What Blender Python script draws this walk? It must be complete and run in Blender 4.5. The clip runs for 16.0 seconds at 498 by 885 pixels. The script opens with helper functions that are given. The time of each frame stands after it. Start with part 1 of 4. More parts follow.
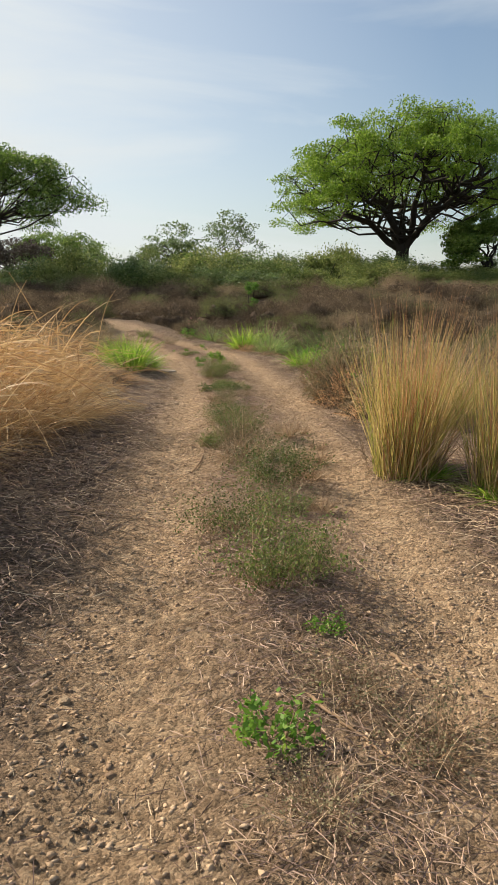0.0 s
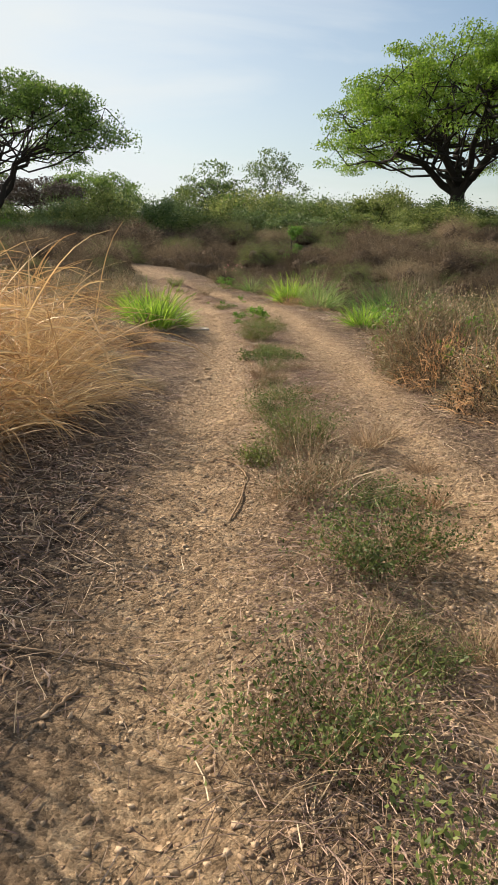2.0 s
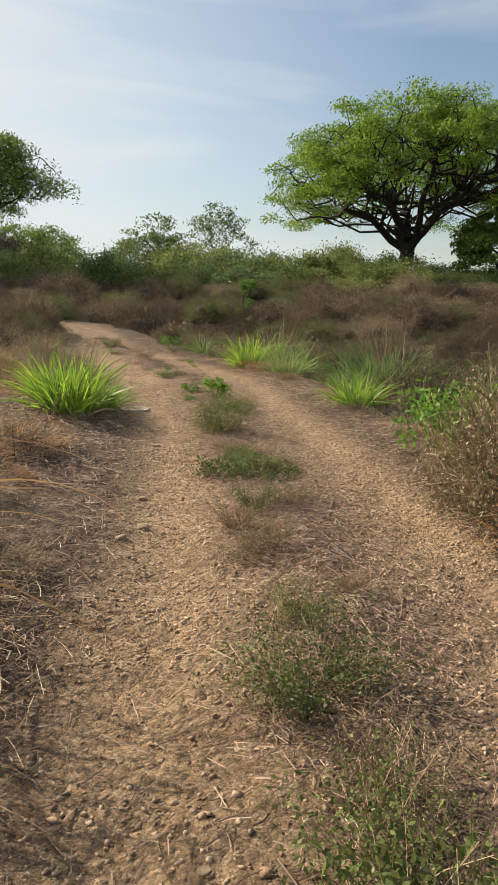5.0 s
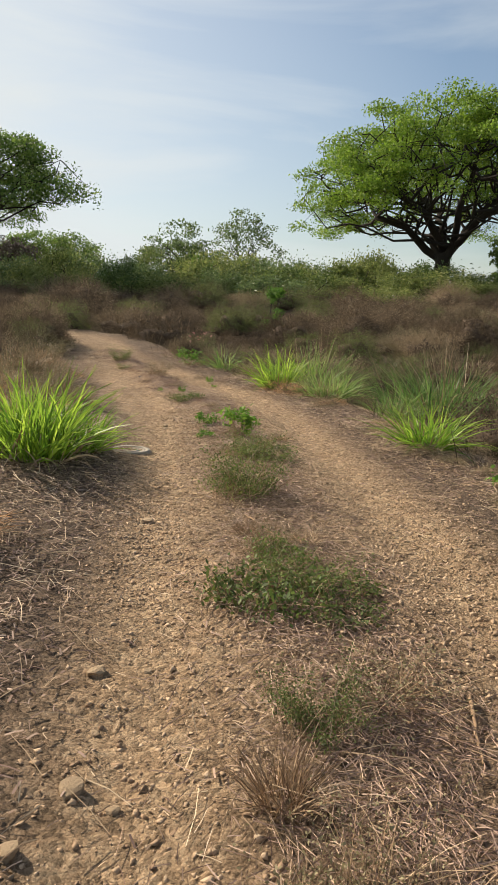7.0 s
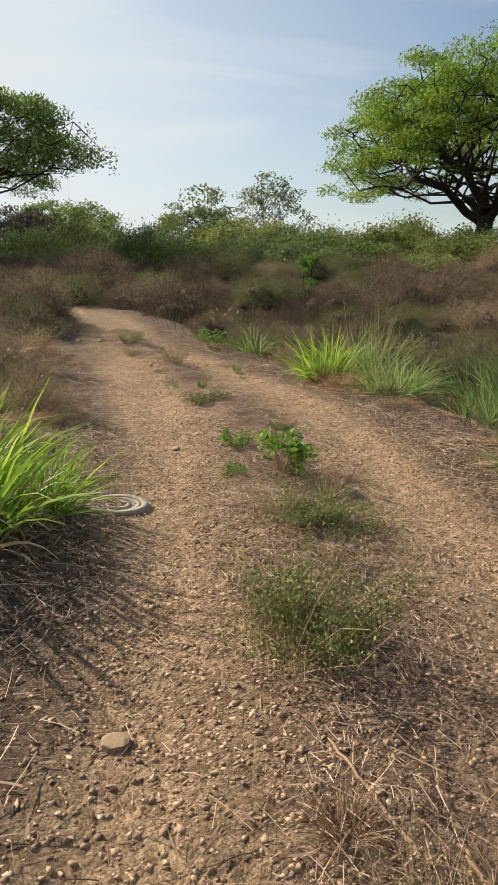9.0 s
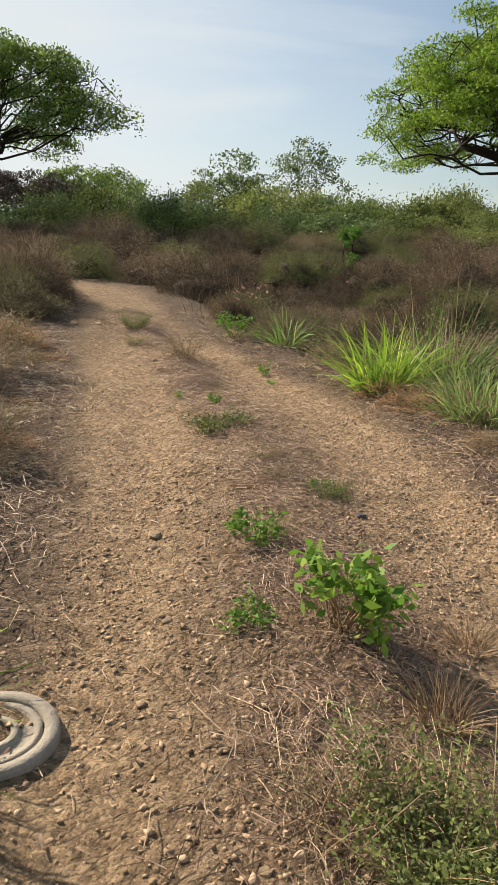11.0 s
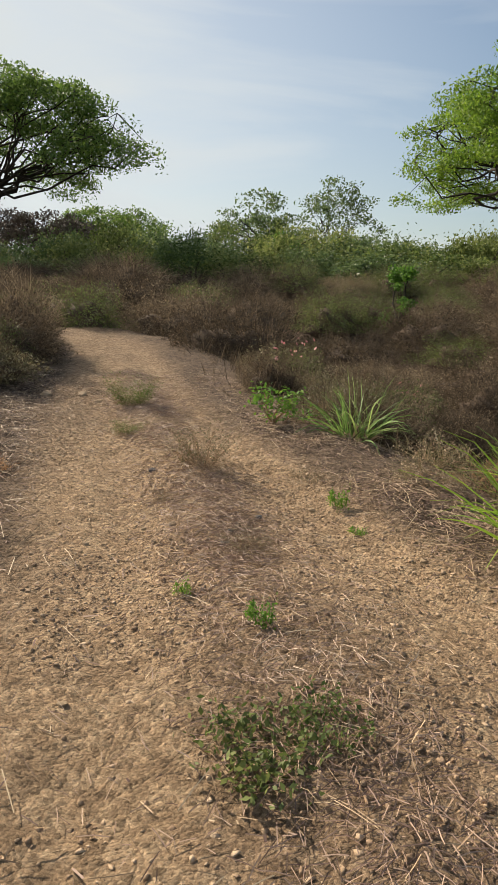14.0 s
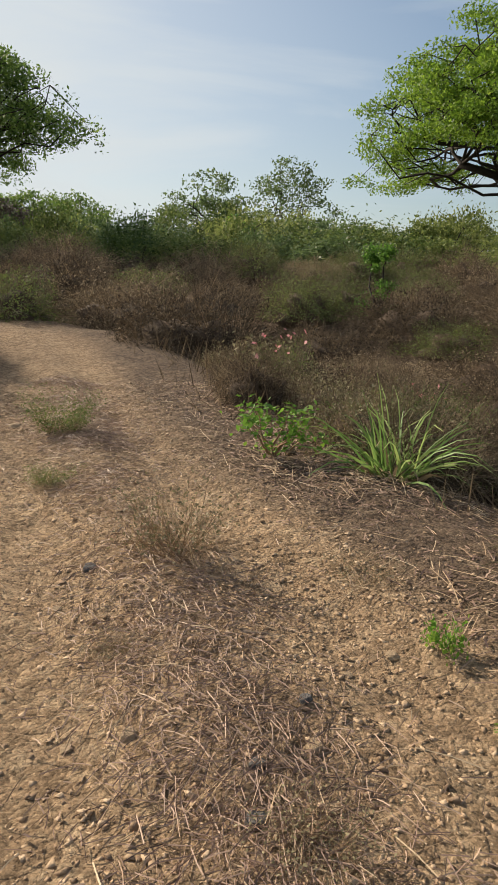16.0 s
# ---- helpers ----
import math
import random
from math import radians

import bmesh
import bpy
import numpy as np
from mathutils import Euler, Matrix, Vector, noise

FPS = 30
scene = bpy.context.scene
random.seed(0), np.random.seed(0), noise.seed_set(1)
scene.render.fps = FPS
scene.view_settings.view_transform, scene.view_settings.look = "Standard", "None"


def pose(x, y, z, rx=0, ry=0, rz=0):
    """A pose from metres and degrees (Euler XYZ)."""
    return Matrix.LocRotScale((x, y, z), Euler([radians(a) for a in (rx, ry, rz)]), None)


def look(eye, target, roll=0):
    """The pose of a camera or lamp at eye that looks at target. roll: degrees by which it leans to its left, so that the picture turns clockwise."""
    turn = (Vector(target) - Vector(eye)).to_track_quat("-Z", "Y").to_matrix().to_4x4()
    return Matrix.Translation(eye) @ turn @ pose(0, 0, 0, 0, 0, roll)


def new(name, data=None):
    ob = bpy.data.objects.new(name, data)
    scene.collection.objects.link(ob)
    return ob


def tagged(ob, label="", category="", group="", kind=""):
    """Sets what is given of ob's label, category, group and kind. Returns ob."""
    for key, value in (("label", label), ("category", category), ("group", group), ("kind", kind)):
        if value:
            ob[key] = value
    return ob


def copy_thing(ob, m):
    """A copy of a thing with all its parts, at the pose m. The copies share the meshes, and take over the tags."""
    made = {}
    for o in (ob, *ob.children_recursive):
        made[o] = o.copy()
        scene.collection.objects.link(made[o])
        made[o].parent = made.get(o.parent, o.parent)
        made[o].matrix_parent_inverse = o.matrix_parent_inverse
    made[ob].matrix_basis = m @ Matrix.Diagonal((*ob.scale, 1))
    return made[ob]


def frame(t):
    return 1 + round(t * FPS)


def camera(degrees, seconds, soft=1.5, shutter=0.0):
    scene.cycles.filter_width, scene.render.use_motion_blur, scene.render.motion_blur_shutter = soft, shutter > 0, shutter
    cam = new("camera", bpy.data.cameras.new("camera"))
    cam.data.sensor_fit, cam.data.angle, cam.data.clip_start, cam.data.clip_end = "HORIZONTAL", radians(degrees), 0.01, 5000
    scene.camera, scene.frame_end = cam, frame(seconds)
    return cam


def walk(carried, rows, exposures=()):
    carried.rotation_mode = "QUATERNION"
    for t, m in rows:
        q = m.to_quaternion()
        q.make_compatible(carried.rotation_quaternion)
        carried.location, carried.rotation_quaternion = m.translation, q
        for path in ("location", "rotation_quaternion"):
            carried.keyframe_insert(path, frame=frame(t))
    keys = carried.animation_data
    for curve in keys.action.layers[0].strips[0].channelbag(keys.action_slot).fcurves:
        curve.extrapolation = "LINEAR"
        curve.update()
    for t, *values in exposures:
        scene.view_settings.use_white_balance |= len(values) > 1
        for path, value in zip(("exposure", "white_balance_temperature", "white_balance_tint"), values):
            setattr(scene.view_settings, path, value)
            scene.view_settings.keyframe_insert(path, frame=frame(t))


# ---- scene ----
cam = camera(40.1, 16.0)
PATH = [
    (0, (0.911, -0.93, 1.504), (0.928, 1.031, 1.11), -0.3),
    (0.5, (0.821, -0.246, 1.514), (0.809, 1.703, 1.067), -0.0),
    (1, (0.776, 0.368, 1.487), (0.733, 2.307, 0.999), 0.9),
    (1.5, (0.734, 1.03, 1.465), (0.638, 2.963, 0.962), 2.5),
    (2, (0.697, 1.703, 1.446), (0.617, 3.628, 0.911), 0.5),
    (2.5, (0.673, 2.369, 1.437), (0.634, 4.302, 0.924), 0.4),
    (3, (0.586, 3.029, 1.444), (0.588, 4.972, 0.971), 1.4),
    (3.5, (0.54, 3.66, 1.424), (0.564, 5.613, 0.993), 2.2),
    (4, (0.461, 4.291, 1.423), (0.492, 6.25, 1.02), 2.0),
    (4.2, (0.439, 4.53, 1.417), (0.483, 6.492, 1.034), 1.0),
    (6.3, (0.381, 7.085, 1.414), (0.474, 9.046, 1.033), 0.7),
    (6.5, (0.392, 7.345, 1.389), (0.465, 9.309, 1.017), 0.8),
    (7, (0.359, 8.071, 1.384), (0.365, 10.04, 1.032), 1.1),
    (7.5, (0.302, 8.769, 1.399), (0.272, 10.736, 1.04), 0.9),
    (8, (0.272, 9.454, 1.415), (0.233, 11.418, 1.039), 0.3),
    (8.5, (0.185, 10.112, 1.435), (0.145, 12.072, 1.035), 0.1),
    (9, (0.164, 10.821, 1.417), (0.096, 12.773, 0.985), 0.2),
    (9.2, (0.138, 11.074, 1.402), (0.056, 13.022, 0.956), 0.1),
    (11.3, (0.016, 13.831, 1.451), (-0.138, 15.759, 0.942), 1.7),
    (11.5, (-0.007, 14.081, 1.422), (-0.163, 16.008, 0.91), 2.1),
    (12, (-0.049, 14.655, 1.411), (-0.221, 16.588, 0.927), 2.8),
    (12.5, (-0.139, 15.324, 1.421), (-0.304, 17.273, 1.002), 2.6),
    (13, (-0.288, 15.928, 1.462), (-0.465, 17.873, 1.033), 1.2),
    (13.5, (-0.403, 16.554, 1.489), (-0.596, 18.509, 1.11), 3.1),
    (14, (-0.563, 17.153, 1.502), (-0.771, 19.104, 1.115), 1.6),
    (14.5, (-0.682, 17.757, 1.473), (-0.862, 19.713, 1.096), 0.8),
    (15, (-0.839, 18.348, 1.488), (-0.986, 20.308, 1.118), 0.3),
    (15.5, (-0.943, 18.915, 1.447), (-1.057, 20.875, 1.064), 0.1),
    (16, (-1.076, 19.496, 1.418), (-1.143, 21.452, 1.006), 0.6),
]
walk(cam, [(t, look(eye, target, roll)) for t, eye, target, roll in PATH], [(0, 0.76), (2.5, 0.86), (4, 0.74), (8, 0.74), (12, 0.76), (14.5, 0.62), (16, 0.62)])

# ---------------------------------------------------------------- sky, sun, exposure
SUN_AZ = radians(-54)      # from straight ahead (+y) towards the left
SUN_EL = radians(33)
world = bpy.data.worlds.new("sky")
scene.world = world
world.use_nodes = True
wt = world.node_tree
bg = wt.nodes["Background"]
sky = wt.nodes.new("ShaderNodeTexSky")
sky.sky_type = "NISHITA"
sky.sun_disc = False
sky.sun_elevation = SUN_EL
sky.sun_rotation = SUN_AZ
sky.air_density, sky.dust_density, sky.ozone_density = 1.2, 1.2, 1.6
wc = wt.nodes.new("ShaderNodeTexCoord")
wm = wt.nodes.new("ShaderNodeMapping")
wm.inputs["Rotation"].default_value = (0.0, radians(14), radians(-20))
wm.inputs["Scale"].default_value = (1.0, 1.6, 5.5)
wn = wt.nodes.new("ShaderNodeTexNoise")
wn.inputs["Scale"].default_value, wn.inputs["Detail"].default_value = 1.5, 7.0
wn.inputs["Roughness"].default_value, wn.inputs["Distortion"].default_value = 0.52, 0.7
wr = wt.nodes.new("ShaderNodeMapRange")
wr.inputs["From Min"].default_value, wr.inputs["From Max"].default_value = 0.42, 0.7
wr.inputs["To Min"].default_value, wr.inputs["To Max"].default_value = 0.0, 0.6
wd = wt.nodes.new("ShaderNodeVectorMath")          # haze thickens towards the sun and the horizon
wd.operation = "DOT_PRODUCT"
wd.inputs[1].default_value = (math.sin(SUN_AZ), 0.05, -0.3)
wh = wt.nodes.new("ShaderNodeMapRange")
wh.inputs["From Min"].default_value, wh.inputs["From Max"].default_value = -0.25, 0.4
wh.inputs["To Min"].default_value, wh.inputs["To Max"].default_value = 0.04, 0.85
wa = wt.nodes.new("ShaderNodeMath")
wa.operation, wa.use_clamp = "ADD", True
wt.links.new(wc.outputs["Generated"], wd.inputs[0])
wt.links.new(wd.outputs["Value"], wh.inputs["Value"])
wt.links.new(wr.outputs[0], wa.inputs[0])
wt.links.new(wh.outputs[0], wa.inputs[1])
wx = wt.nodes.new("ShaderNodeMixRGB")
wx.inputs[2].default_value = (6.6, 7.0, 7.1, 1)
wt.links.new(wc.outputs["Generated"], wm.inputs[0])
wt.links.new(wm.outputs[0], wn.inputs["Vector"])
wt.links.new(wn.outputs["Fac"], wr.inputs["Value"])
wt.links.new(wa.outputs[0], wx.inputs[0])
wt.links.new(sky.outputs[0], wx.inputs[1])
wt.links.new(wx.outputs[0], bg.inputs[0])
bg.inputs[1].default_value = 0.07
sun_data = bpy.data.lights.new("sun", "SUN")
sun_data.energy, sun_data.angle, sun_data.color = 5.0, radians(0.7), (1.0, 0.86, 0.67)
sun = new("sun", sun_data)
SUN_DIR = Vector((math.sin(SUN_AZ) * math.cos(SUN_EL), math.cos(SUN_AZ) * math.cos(SUN_EL), math.sin(SUN_EL)))
sun.matrix_world = look(SUN_DIR * 60 + Vector((0, 20, 0)), (0, 20, 0))

# ---------------------------------------------------------------- materials
def ramp_node(nt, stops):
    r = nt.nodes.new("ShaderNodeValToRGB")
    while len(r.color_ramp.elements) < len(stops):
        r.color_ramp.elements.new(0.5)
    for e, (p, c) in zip(r.color_ramp.elements, stops):
        e.position, e.color = p, (*c, 1)
    return r


def noise_node(nt, scale, detail=5, rough=0.6, coord=None):
    n = nt.nodes.new("ShaderNodeTexNoise")
    n.inputs["Scale"].default_value, n.inputs["Detail"].default_value, n.inputs["Roughness"].default_value = scale, detail, rough
    if coord is not None:
        nt.links.new(coord, n.inputs["Vector"])
    return n


def blade_material(name, stops, translucent=0.3, rough=0.6, spread=0.35):
    """Leaves, blades and stalks: colour varies from piece to piece, from plant to plant and along the surface."""
    m = bpy.data.materials.new(name)
    m.use_nodes = True
    nt = m.node_tree
    p = nt.nodes["Principled BSDF"]
    geo = nt.nodes.new("ShaderNodeNewGeometry")
    info = nt.nodes.new("ShaderNodeObjectInfo")
    tc = nt.nodes.new("ShaderNodeTexCoord")
    n = noise_node(nt, 1.6, 4, 0.6, tc.outputs["Object"])
    a = nt.nodes.new("ShaderNodeMath"); a.operation = "MULTIPLY_ADD"
    nt.links.new(geo.outputs["Random Per Island"], a.inputs[0])
    a.inputs[1].default_value = 0.6
    b = nt.nodes.new("ShaderNodeMath"); b.operation = "MULTIPLY_ADD"
    nt.links.new(n.outputs["Fac"], b.inputs[0]); b.inputs[1].default_value = 0.8; b.inputs[2].default_value = -0.28
    nt.links.new(b.outputs[0], a.inputs[2])
    c = nt.nodes.new("ShaderNodeMath"); c.operation = "MULTIPLY_ADD"
    nt.links.new(info.outputs["Random"], c.inputs[0]); c.inputs[1].default_value = spread
    d = nt.nodes.new("ShaderNodeMath"); d.operation = "ADD"
    nt.links.new(a.outputs[0], d.inputs[0]); nt.links.new(c.outputs[0], d.inputs[1]); c.inputs[2].default_value = -spread / 2
    r = ramp_node(nt, stops)
    nt.links.new(d.outputs[0], r.inputs[0])
    nt.links.new(r.outputs[0], p.inputs["Base Color"])
    p.inputs["Roughness"].default_value = rough
    p.inputs["Specular IOR Level"].default_value = 0.3
    if translucent > 0:
        t = nt.nodes.new("ShaderNodeBsdfTranslucent")
        mix = nt.nodes.new("ShaderNodeMixShader")
        mix.inputs[0].default_value = translucent
        nt.links.new(r.outputs[0], t.inputs[0])
        nt.links.new(p.outputs[0], mix.inputs[1]); nt.links.new(t.outputs[0], mix.inputs[2])
        nt.links.new(mix.outputs[0], nt.nodes["Material Output"].inputs[0])
    return m


def rough_material(name, stops, scale, bump=0.3, fine=40.0, rough=0.9, island=False):
    """Bark, stone, concrete: two scales of noise and relief."""
    m = bpy.data.materials.new(name)
    m.use_nodes = True
    nt = m.node_tree
    p = nt.nodes["Principled BSDF"]
    tc = nt.nodes.new("ShaderNodeTexCoord")
    n1 = noise_node(nt, scale, 5, 0.65, tc.outputs["Object"])
    n2 = noise_node(nt, fine, 4, 0.6, tc.outputs["Object"])
    add = nt.nodes.new("ShaderNodeMath"); add.operation = "MULTIPLY_ADD"
    nt.links.new(n2.outputs["Fac"], add.inputs[0]); add.inputs[1].default_value = 0.4
    sub = nt.nodes.new("ShaderNodeMath"); sub.operation = "MULTIPLY_ADD"
    sub.inputs[1].default_value, sub.inputs[2].default_value = 0.6, 0.0
    if island:
        geo = nt.nodes.new("ShaderNodeNewGeometry")
        nt.links.new(geo.outputs["Random Per Island"], sub.inputs[0])
    else:
        nt.links.new(n1.outputs["Fac"], sub.inputs[0])
    nt.links.new(sub.outputs[0], add.inputs[2])
    r = ramp_node(nt, stops)
    nt.links.new(add.outputs[0], r.inputs[0]); nt.links.new(r.outputs[0], p.inputs["Base Color"])
    b = nt.nodes.new("ShaderNodeBump"); b.inputs["Strength"].default_value = bump; b.inputs["Distance"].default_value = 0.02
    nt.links.new(n2.outputs["Fac"], b.inputs["Height"]); nt.links.new(b.outputs[0], p.inputs["Normal"])
    p.inputs["Roughness"].default_value = rough
    p.inputs["Specular IOR Level"].default_value = 0.25
    return m


def soil_material():
    """Dry earth: sandy in the wheel ruts, darker and full of humus and chaff beside them."""
    m = bpy.data.materials.new("dry_earth")
    m.use_nodes = True
    nt = m.node_tree
    p = nt.nodes["Principled BSDF"]
    tc = nt.nodes.new("ShaderNodeTexCoord")
    at = nt.nodes.new("ShaderNodeAttribute"); at.attribute_name = "wear"
    big = noise_node(nt, 0.9, 6, 0.62, tc.outputs["Object"])
    mid = noise_node(nt, 9.0, 6, 0.7, tc.outputs["Object"])
    fine = noise_node(nt, 90.0, 6, 0.8, tc.outputs["Object"])
    vor = nt.nodes.new("ShaderNodeTexVoronoi"); vor.inputs["Scale"].default_value = 75.0
    vor2 = nt.nodes.new("ShaderNodeTexVoronoi"); vor2.inputs["Scale"].default_value = 34.0
    wob = nt.nodes.new("ShaderNodeMixRGB"); wob.blend_type = "ADD"; wob.inputs[0].default_value = 0.035
    nt.links.new(tc.outputs["Object"], wob.inputs[1]); nt.links.new(mid.outputs["Color"], wob.inputs[2])
    for vn in (vor, vor2):
        nt.links.new(wob.outputs[0], vn.inputs["Vector"])
    s1 = ramp_node(nt, [(0.32, (0.18, 0.115, 0.068)), (0.56, (0.42, 0.29, 0.178)), (0.8, (0.65, 0.5, 0.335))])
    s2 = ramp_node(nt, [(0.25, (0.045, 0.032, 0.024)), (0.5, (0.11, 0.078, 0.057)), (0.8, (0.28, 0.205, 0.145))])
    a = nt.nodes.new("ShaderNodeMath"); a.operation = "MULTIPLY_ADD"
    nt.links.new(mid.outputs["Fac"], a.inputs[0]); a.inputs[1].default_value = 0.55
    b = nt.nodes.new("ShaderNodeMath"); b.operation = "MULTIPLY"
    nt.links.new(fine.outputs["Fac"], b.inputs[0]); b.inputs[1].default_value = 0.6; b.inputs[2].default_value = 0.0
    nt.links.new(b.outputs[0], a.inputs[2])
    for s in (s1, s2):
        nt.links.new(a.outputs[0], s.inputs[0])
    w = nt.nodes.new("ShaderNodeMath"); w.operation = "MULTIPLY_ADD"
    nt.links.new(big.outputs["Fac"], w.inputs[0]); w.inputs[1].default_value = 0.8; w.inputs[2].default_value = -0.42
    w2 = nt.nodes.new("ShaderNodeMath"); w2.operation = "ADD"; w2.use_clamp = True
    nt.links.new(w.outputs[0], w2.inputs[0]); nt.links.new(at.outputs["Fac"], w2.inputs[1])
    mx = nt.nodes.new("ShaderNodeMixRGB")
    nt.links.new(w2.outputs[0], mx.inputs[0]); nt.links.new(s2.outputs[0], mx.inputs[1]); nt.links.new(s1.outputs[0], mx.inputs[2])
    bw = nt.nodes.new("ShaderNodeRGBToBW"); nt.links.new(vor.outputs["Color"], bw.inputs[0])
    bw2 = nt.nodes.new("ShaderNodeRGBToBW"); nt.links.new(vor2.outputs["Color"], bw2.inputs[0])
    sm = nt.nodes.new("ShaderNodeMath"); sm.operation = "ADD"
    nt.links.new(bw.outputs[0], sm.inputs[0]); nt.links.new(bw2.outputs[0], sm.inputs[1])
    tone = nt.nodes.new("ShaderNodeMapRange")
    tone.inputs["From Min"].default_value, tone.inputs["From Max"].default_value = 0.4, 1.6
    tone.inputs["To Min"].default_value, tone.inputs["To Max"].default_value = 0.5, 1.58
    nt.links.new(sm.outputs[0], tone.inputs["Value"])
    vm = nt.nodes.new("ShaderNodeVectorMath"); vm.operation = "SCALE"
    nt.links.new(mx.outputs[0], vm.inputs[0]); nt.links.new(tone.outputs[0], vm.inputs["Scale"])
    nt.links.new(vm.outputs[0], p.inputs["Base Color"])
    h0 = nt.nodes.new("ShaderNodeMath"); h0.operation = "MULTIPLY_ADD"
    nt.links.new(vor2.outputs["Distance"], h0.inputs[0]); h0.inputs[1].default_value = -0.45
    nt.links.new(a.outputs[0], h0.inputs[2])
    h = nt.nodes.new("ShaderNodeMath"); h.operation = "MULTIPLY_ADD"
    nt.links.new(vor.outputs["Distance"], h.inputs[0]); h.inputs[1].default_value = -0.35
    nt.links.new(h0.outputs[0], h.inputs[2])
    bp = nt.nodes.new("ShaderNodeBump"); bp.inputs["Strength"].default_value = 1.0; bp.inputs["Distance"].default_value = 0.06
    nt.links.new(h.outputs[0], bp.inputs["Height"]); nt.links.new(bp.outputs[0], p.inputs["Normal"])
    p.inputs["Roughness"].default_value = 0.95
    p.inputs["Specular IOR Level"].default_value = 0.15
    return m


SOIL = soil_material()
STRAW = blade_material("golden_straw", [(0.0, (0.25, 0.14, 0.07)), (0.4, (0.54, 0.35, 0.16)), (0.7, (0.74, 0.53, 0.27)), (1.0, (0.86, 0.73, 0.5))], 0.3)
RUSSET = blade_material("russet_seed_heads", [(0.0, (0.34, 0.17, 0.08)), (0.5, (0.58, 0.34, 0.17)), (1.0, (0.76, 0.55, 0.34))], 0.45)
RIDGE = blade_material("brown_chaff", [(0.0, (0.08, 0.05, 0.042)), (0.4, (0.235, 0.15, 0.115)), (0.75, (0.46, 0.32, 0.235)), (1.0, (0.68, 0.55, 0.42))], 0.1)
CHAFF = blade_material("old_straw", [(0.0, (0.13, 0.085, 0.05)), (0.35, (0.30, 0.20, 0.12)), (0.7, (0.50, 0.37, 0.23)), (1.0, (0.70, 0.58, 0.42))], 0.1)
REED = blade_material("yellow_green_stalks", [(0.0, (0.2, 0.22, 0.05)), (0.3, (0.46, 0.38, 0.13)), (0.6, (0.7, 0.52, 0.25)), (1.0, (0.86, 0.7, 0.45))], 0.5)
GRASS = blade_material("fresh_grass", [(0.0, (0.09, 0.19, 0.022)), (0.4, (0.28, 0.43, 0.05)), (0.75, (0.5, 0.62, 0.09)), (1.0, (0.68, 0.72, 0.22))], 0.55, 0.45)
REEDGRASS = blade_material("blue_green_grass", [(0.0, (0.06, 0.12, 0.035)), (0.4, (0.17, 0.28, 0.07)), (0.75, (0.36, 0.46, 0.14)), (1.0, (0.62, 0.6, 0.28))], 0.4, 0.5)
WEED = blade_material("weed_leaves", [(0.0, (0.045, 0.065, 0.02)), (0.5, (0.135, 0.175, 0.048)), (0.85, (0.26, 0.29, 0.085)), (1.0, (0.42, 0.4, 0.16))], 0.35)
HERB = blade_material("bright_herb_leaves", [(0.0, (0.07, 0.15, 0.025)), (0.5, (0.15, 0.29, 0.04)), (1.0, (0.36, 0.46, 0.07))], 0.4)
GREYWEED = blade_material("grey_green_weed", [(0.0, (0.10, 0.09, 0.045)), (0.5, (0.22, 0.19, 0.10)), (1.0, (0.38, 0.33, 0.19))], 0.25)
BROWN = blade_material("withered_scrub", [(0.0, (0.038, 0.028, 0.019)), (0.35, (0.105, 0.077, 0.049)), (0.7, (0.23, 0.172, 0.11)), (1.0, (0.44, 0.35, 0.23))], 0.3, 0.8, 0.7)
CROWN = blade_material("tree_leaves", [(0.0, (0.06, 0.115, 0.015)), (0.4, (0.135, 0.235, 0.025)), (0.75, (0.23, 0.35, 0.04)), (1.0, (0.37, 0.44, 0.08))], 0.5, 0.5)
CROWN_DARK = blade_material("dark_tree_leaves", [(0.0, (0.065, 0.12, 0.024)), (0.5, (0.155, 0.24, 0.048)), (1.0, (0.3, 0.37, 0.09))], 0.5, 0.5)
CROWN_PALE = blade_material("pale_tree_leaves", [(0.0, (0.07, 0.11, 0.04)), (0.5, (0.14, 0.20, 0.075)), (1.0, (0.27, 0.33, 0.14))], 0.45, 0.5)
HEDGE = blade_material("scrub_leaves", [(0.0, (0.07, 0.1, 0.028)), (0.4, (0.16, 0.205, 0.056)), (0.8, (0.27, 0.3, 0.095)), (1.0, (0.4, 0.4, 0.17))], 0.45, 0.6, 0.5)
BARE = blade_material("leafless_twigs", [(0.0, (0.06, 0.045, 0.04)), (0.5, (0.13, 0.10, 0.085)), (1.0, (0.22, 0.18, 0.15))], 0.0, 0.8)
SCRUBGREY = blade_material("half_dead_scrub", [(0.0, (0.06, 0.055, 0.03)), (0.5, (0.14, 0.122, 0.065)), (1.0, (0.29, 0.25, 0.15))], 0.3, 0.7, 0.5)
SCRUB_GREEN = blade_material("dark_scrub_leaves", [(0.0, (0.05, 0.085, 0.022)), (0.5, (0.115, 0.165, 0.042)), (1.0, (0.24, 0.27, 0.085))], 0.4, 0.6, 0.5)
# dark brown for bush cores: the shade among the twigs put into colour
CORE_SHADE = rough_material("twig_core_shade", [(0.25, (0.03, 0.021, 0.014)), (0.55, (0.08, 0.055, 0.037)), (0.85, (0.16, 0.112, 0.075))], 5.0, 1.0, 45.0)
PETAL = blade_material("pink_petals", [(0.0, (0.45, 0.13, 0.14)), (0.5, (0.65, 0.27, 0.27)), (1.0, (0.8, 0.5, 0.48))], 0.4)
BARK = rough_material("dark_bark", [(0.2, (0.02, 0.016, 0.014)), (0.6, (0.04, 0.033, 0.027)), (0.9, (0.075, 0.062, 0.052))], 2.0, 0.8, 14.0)
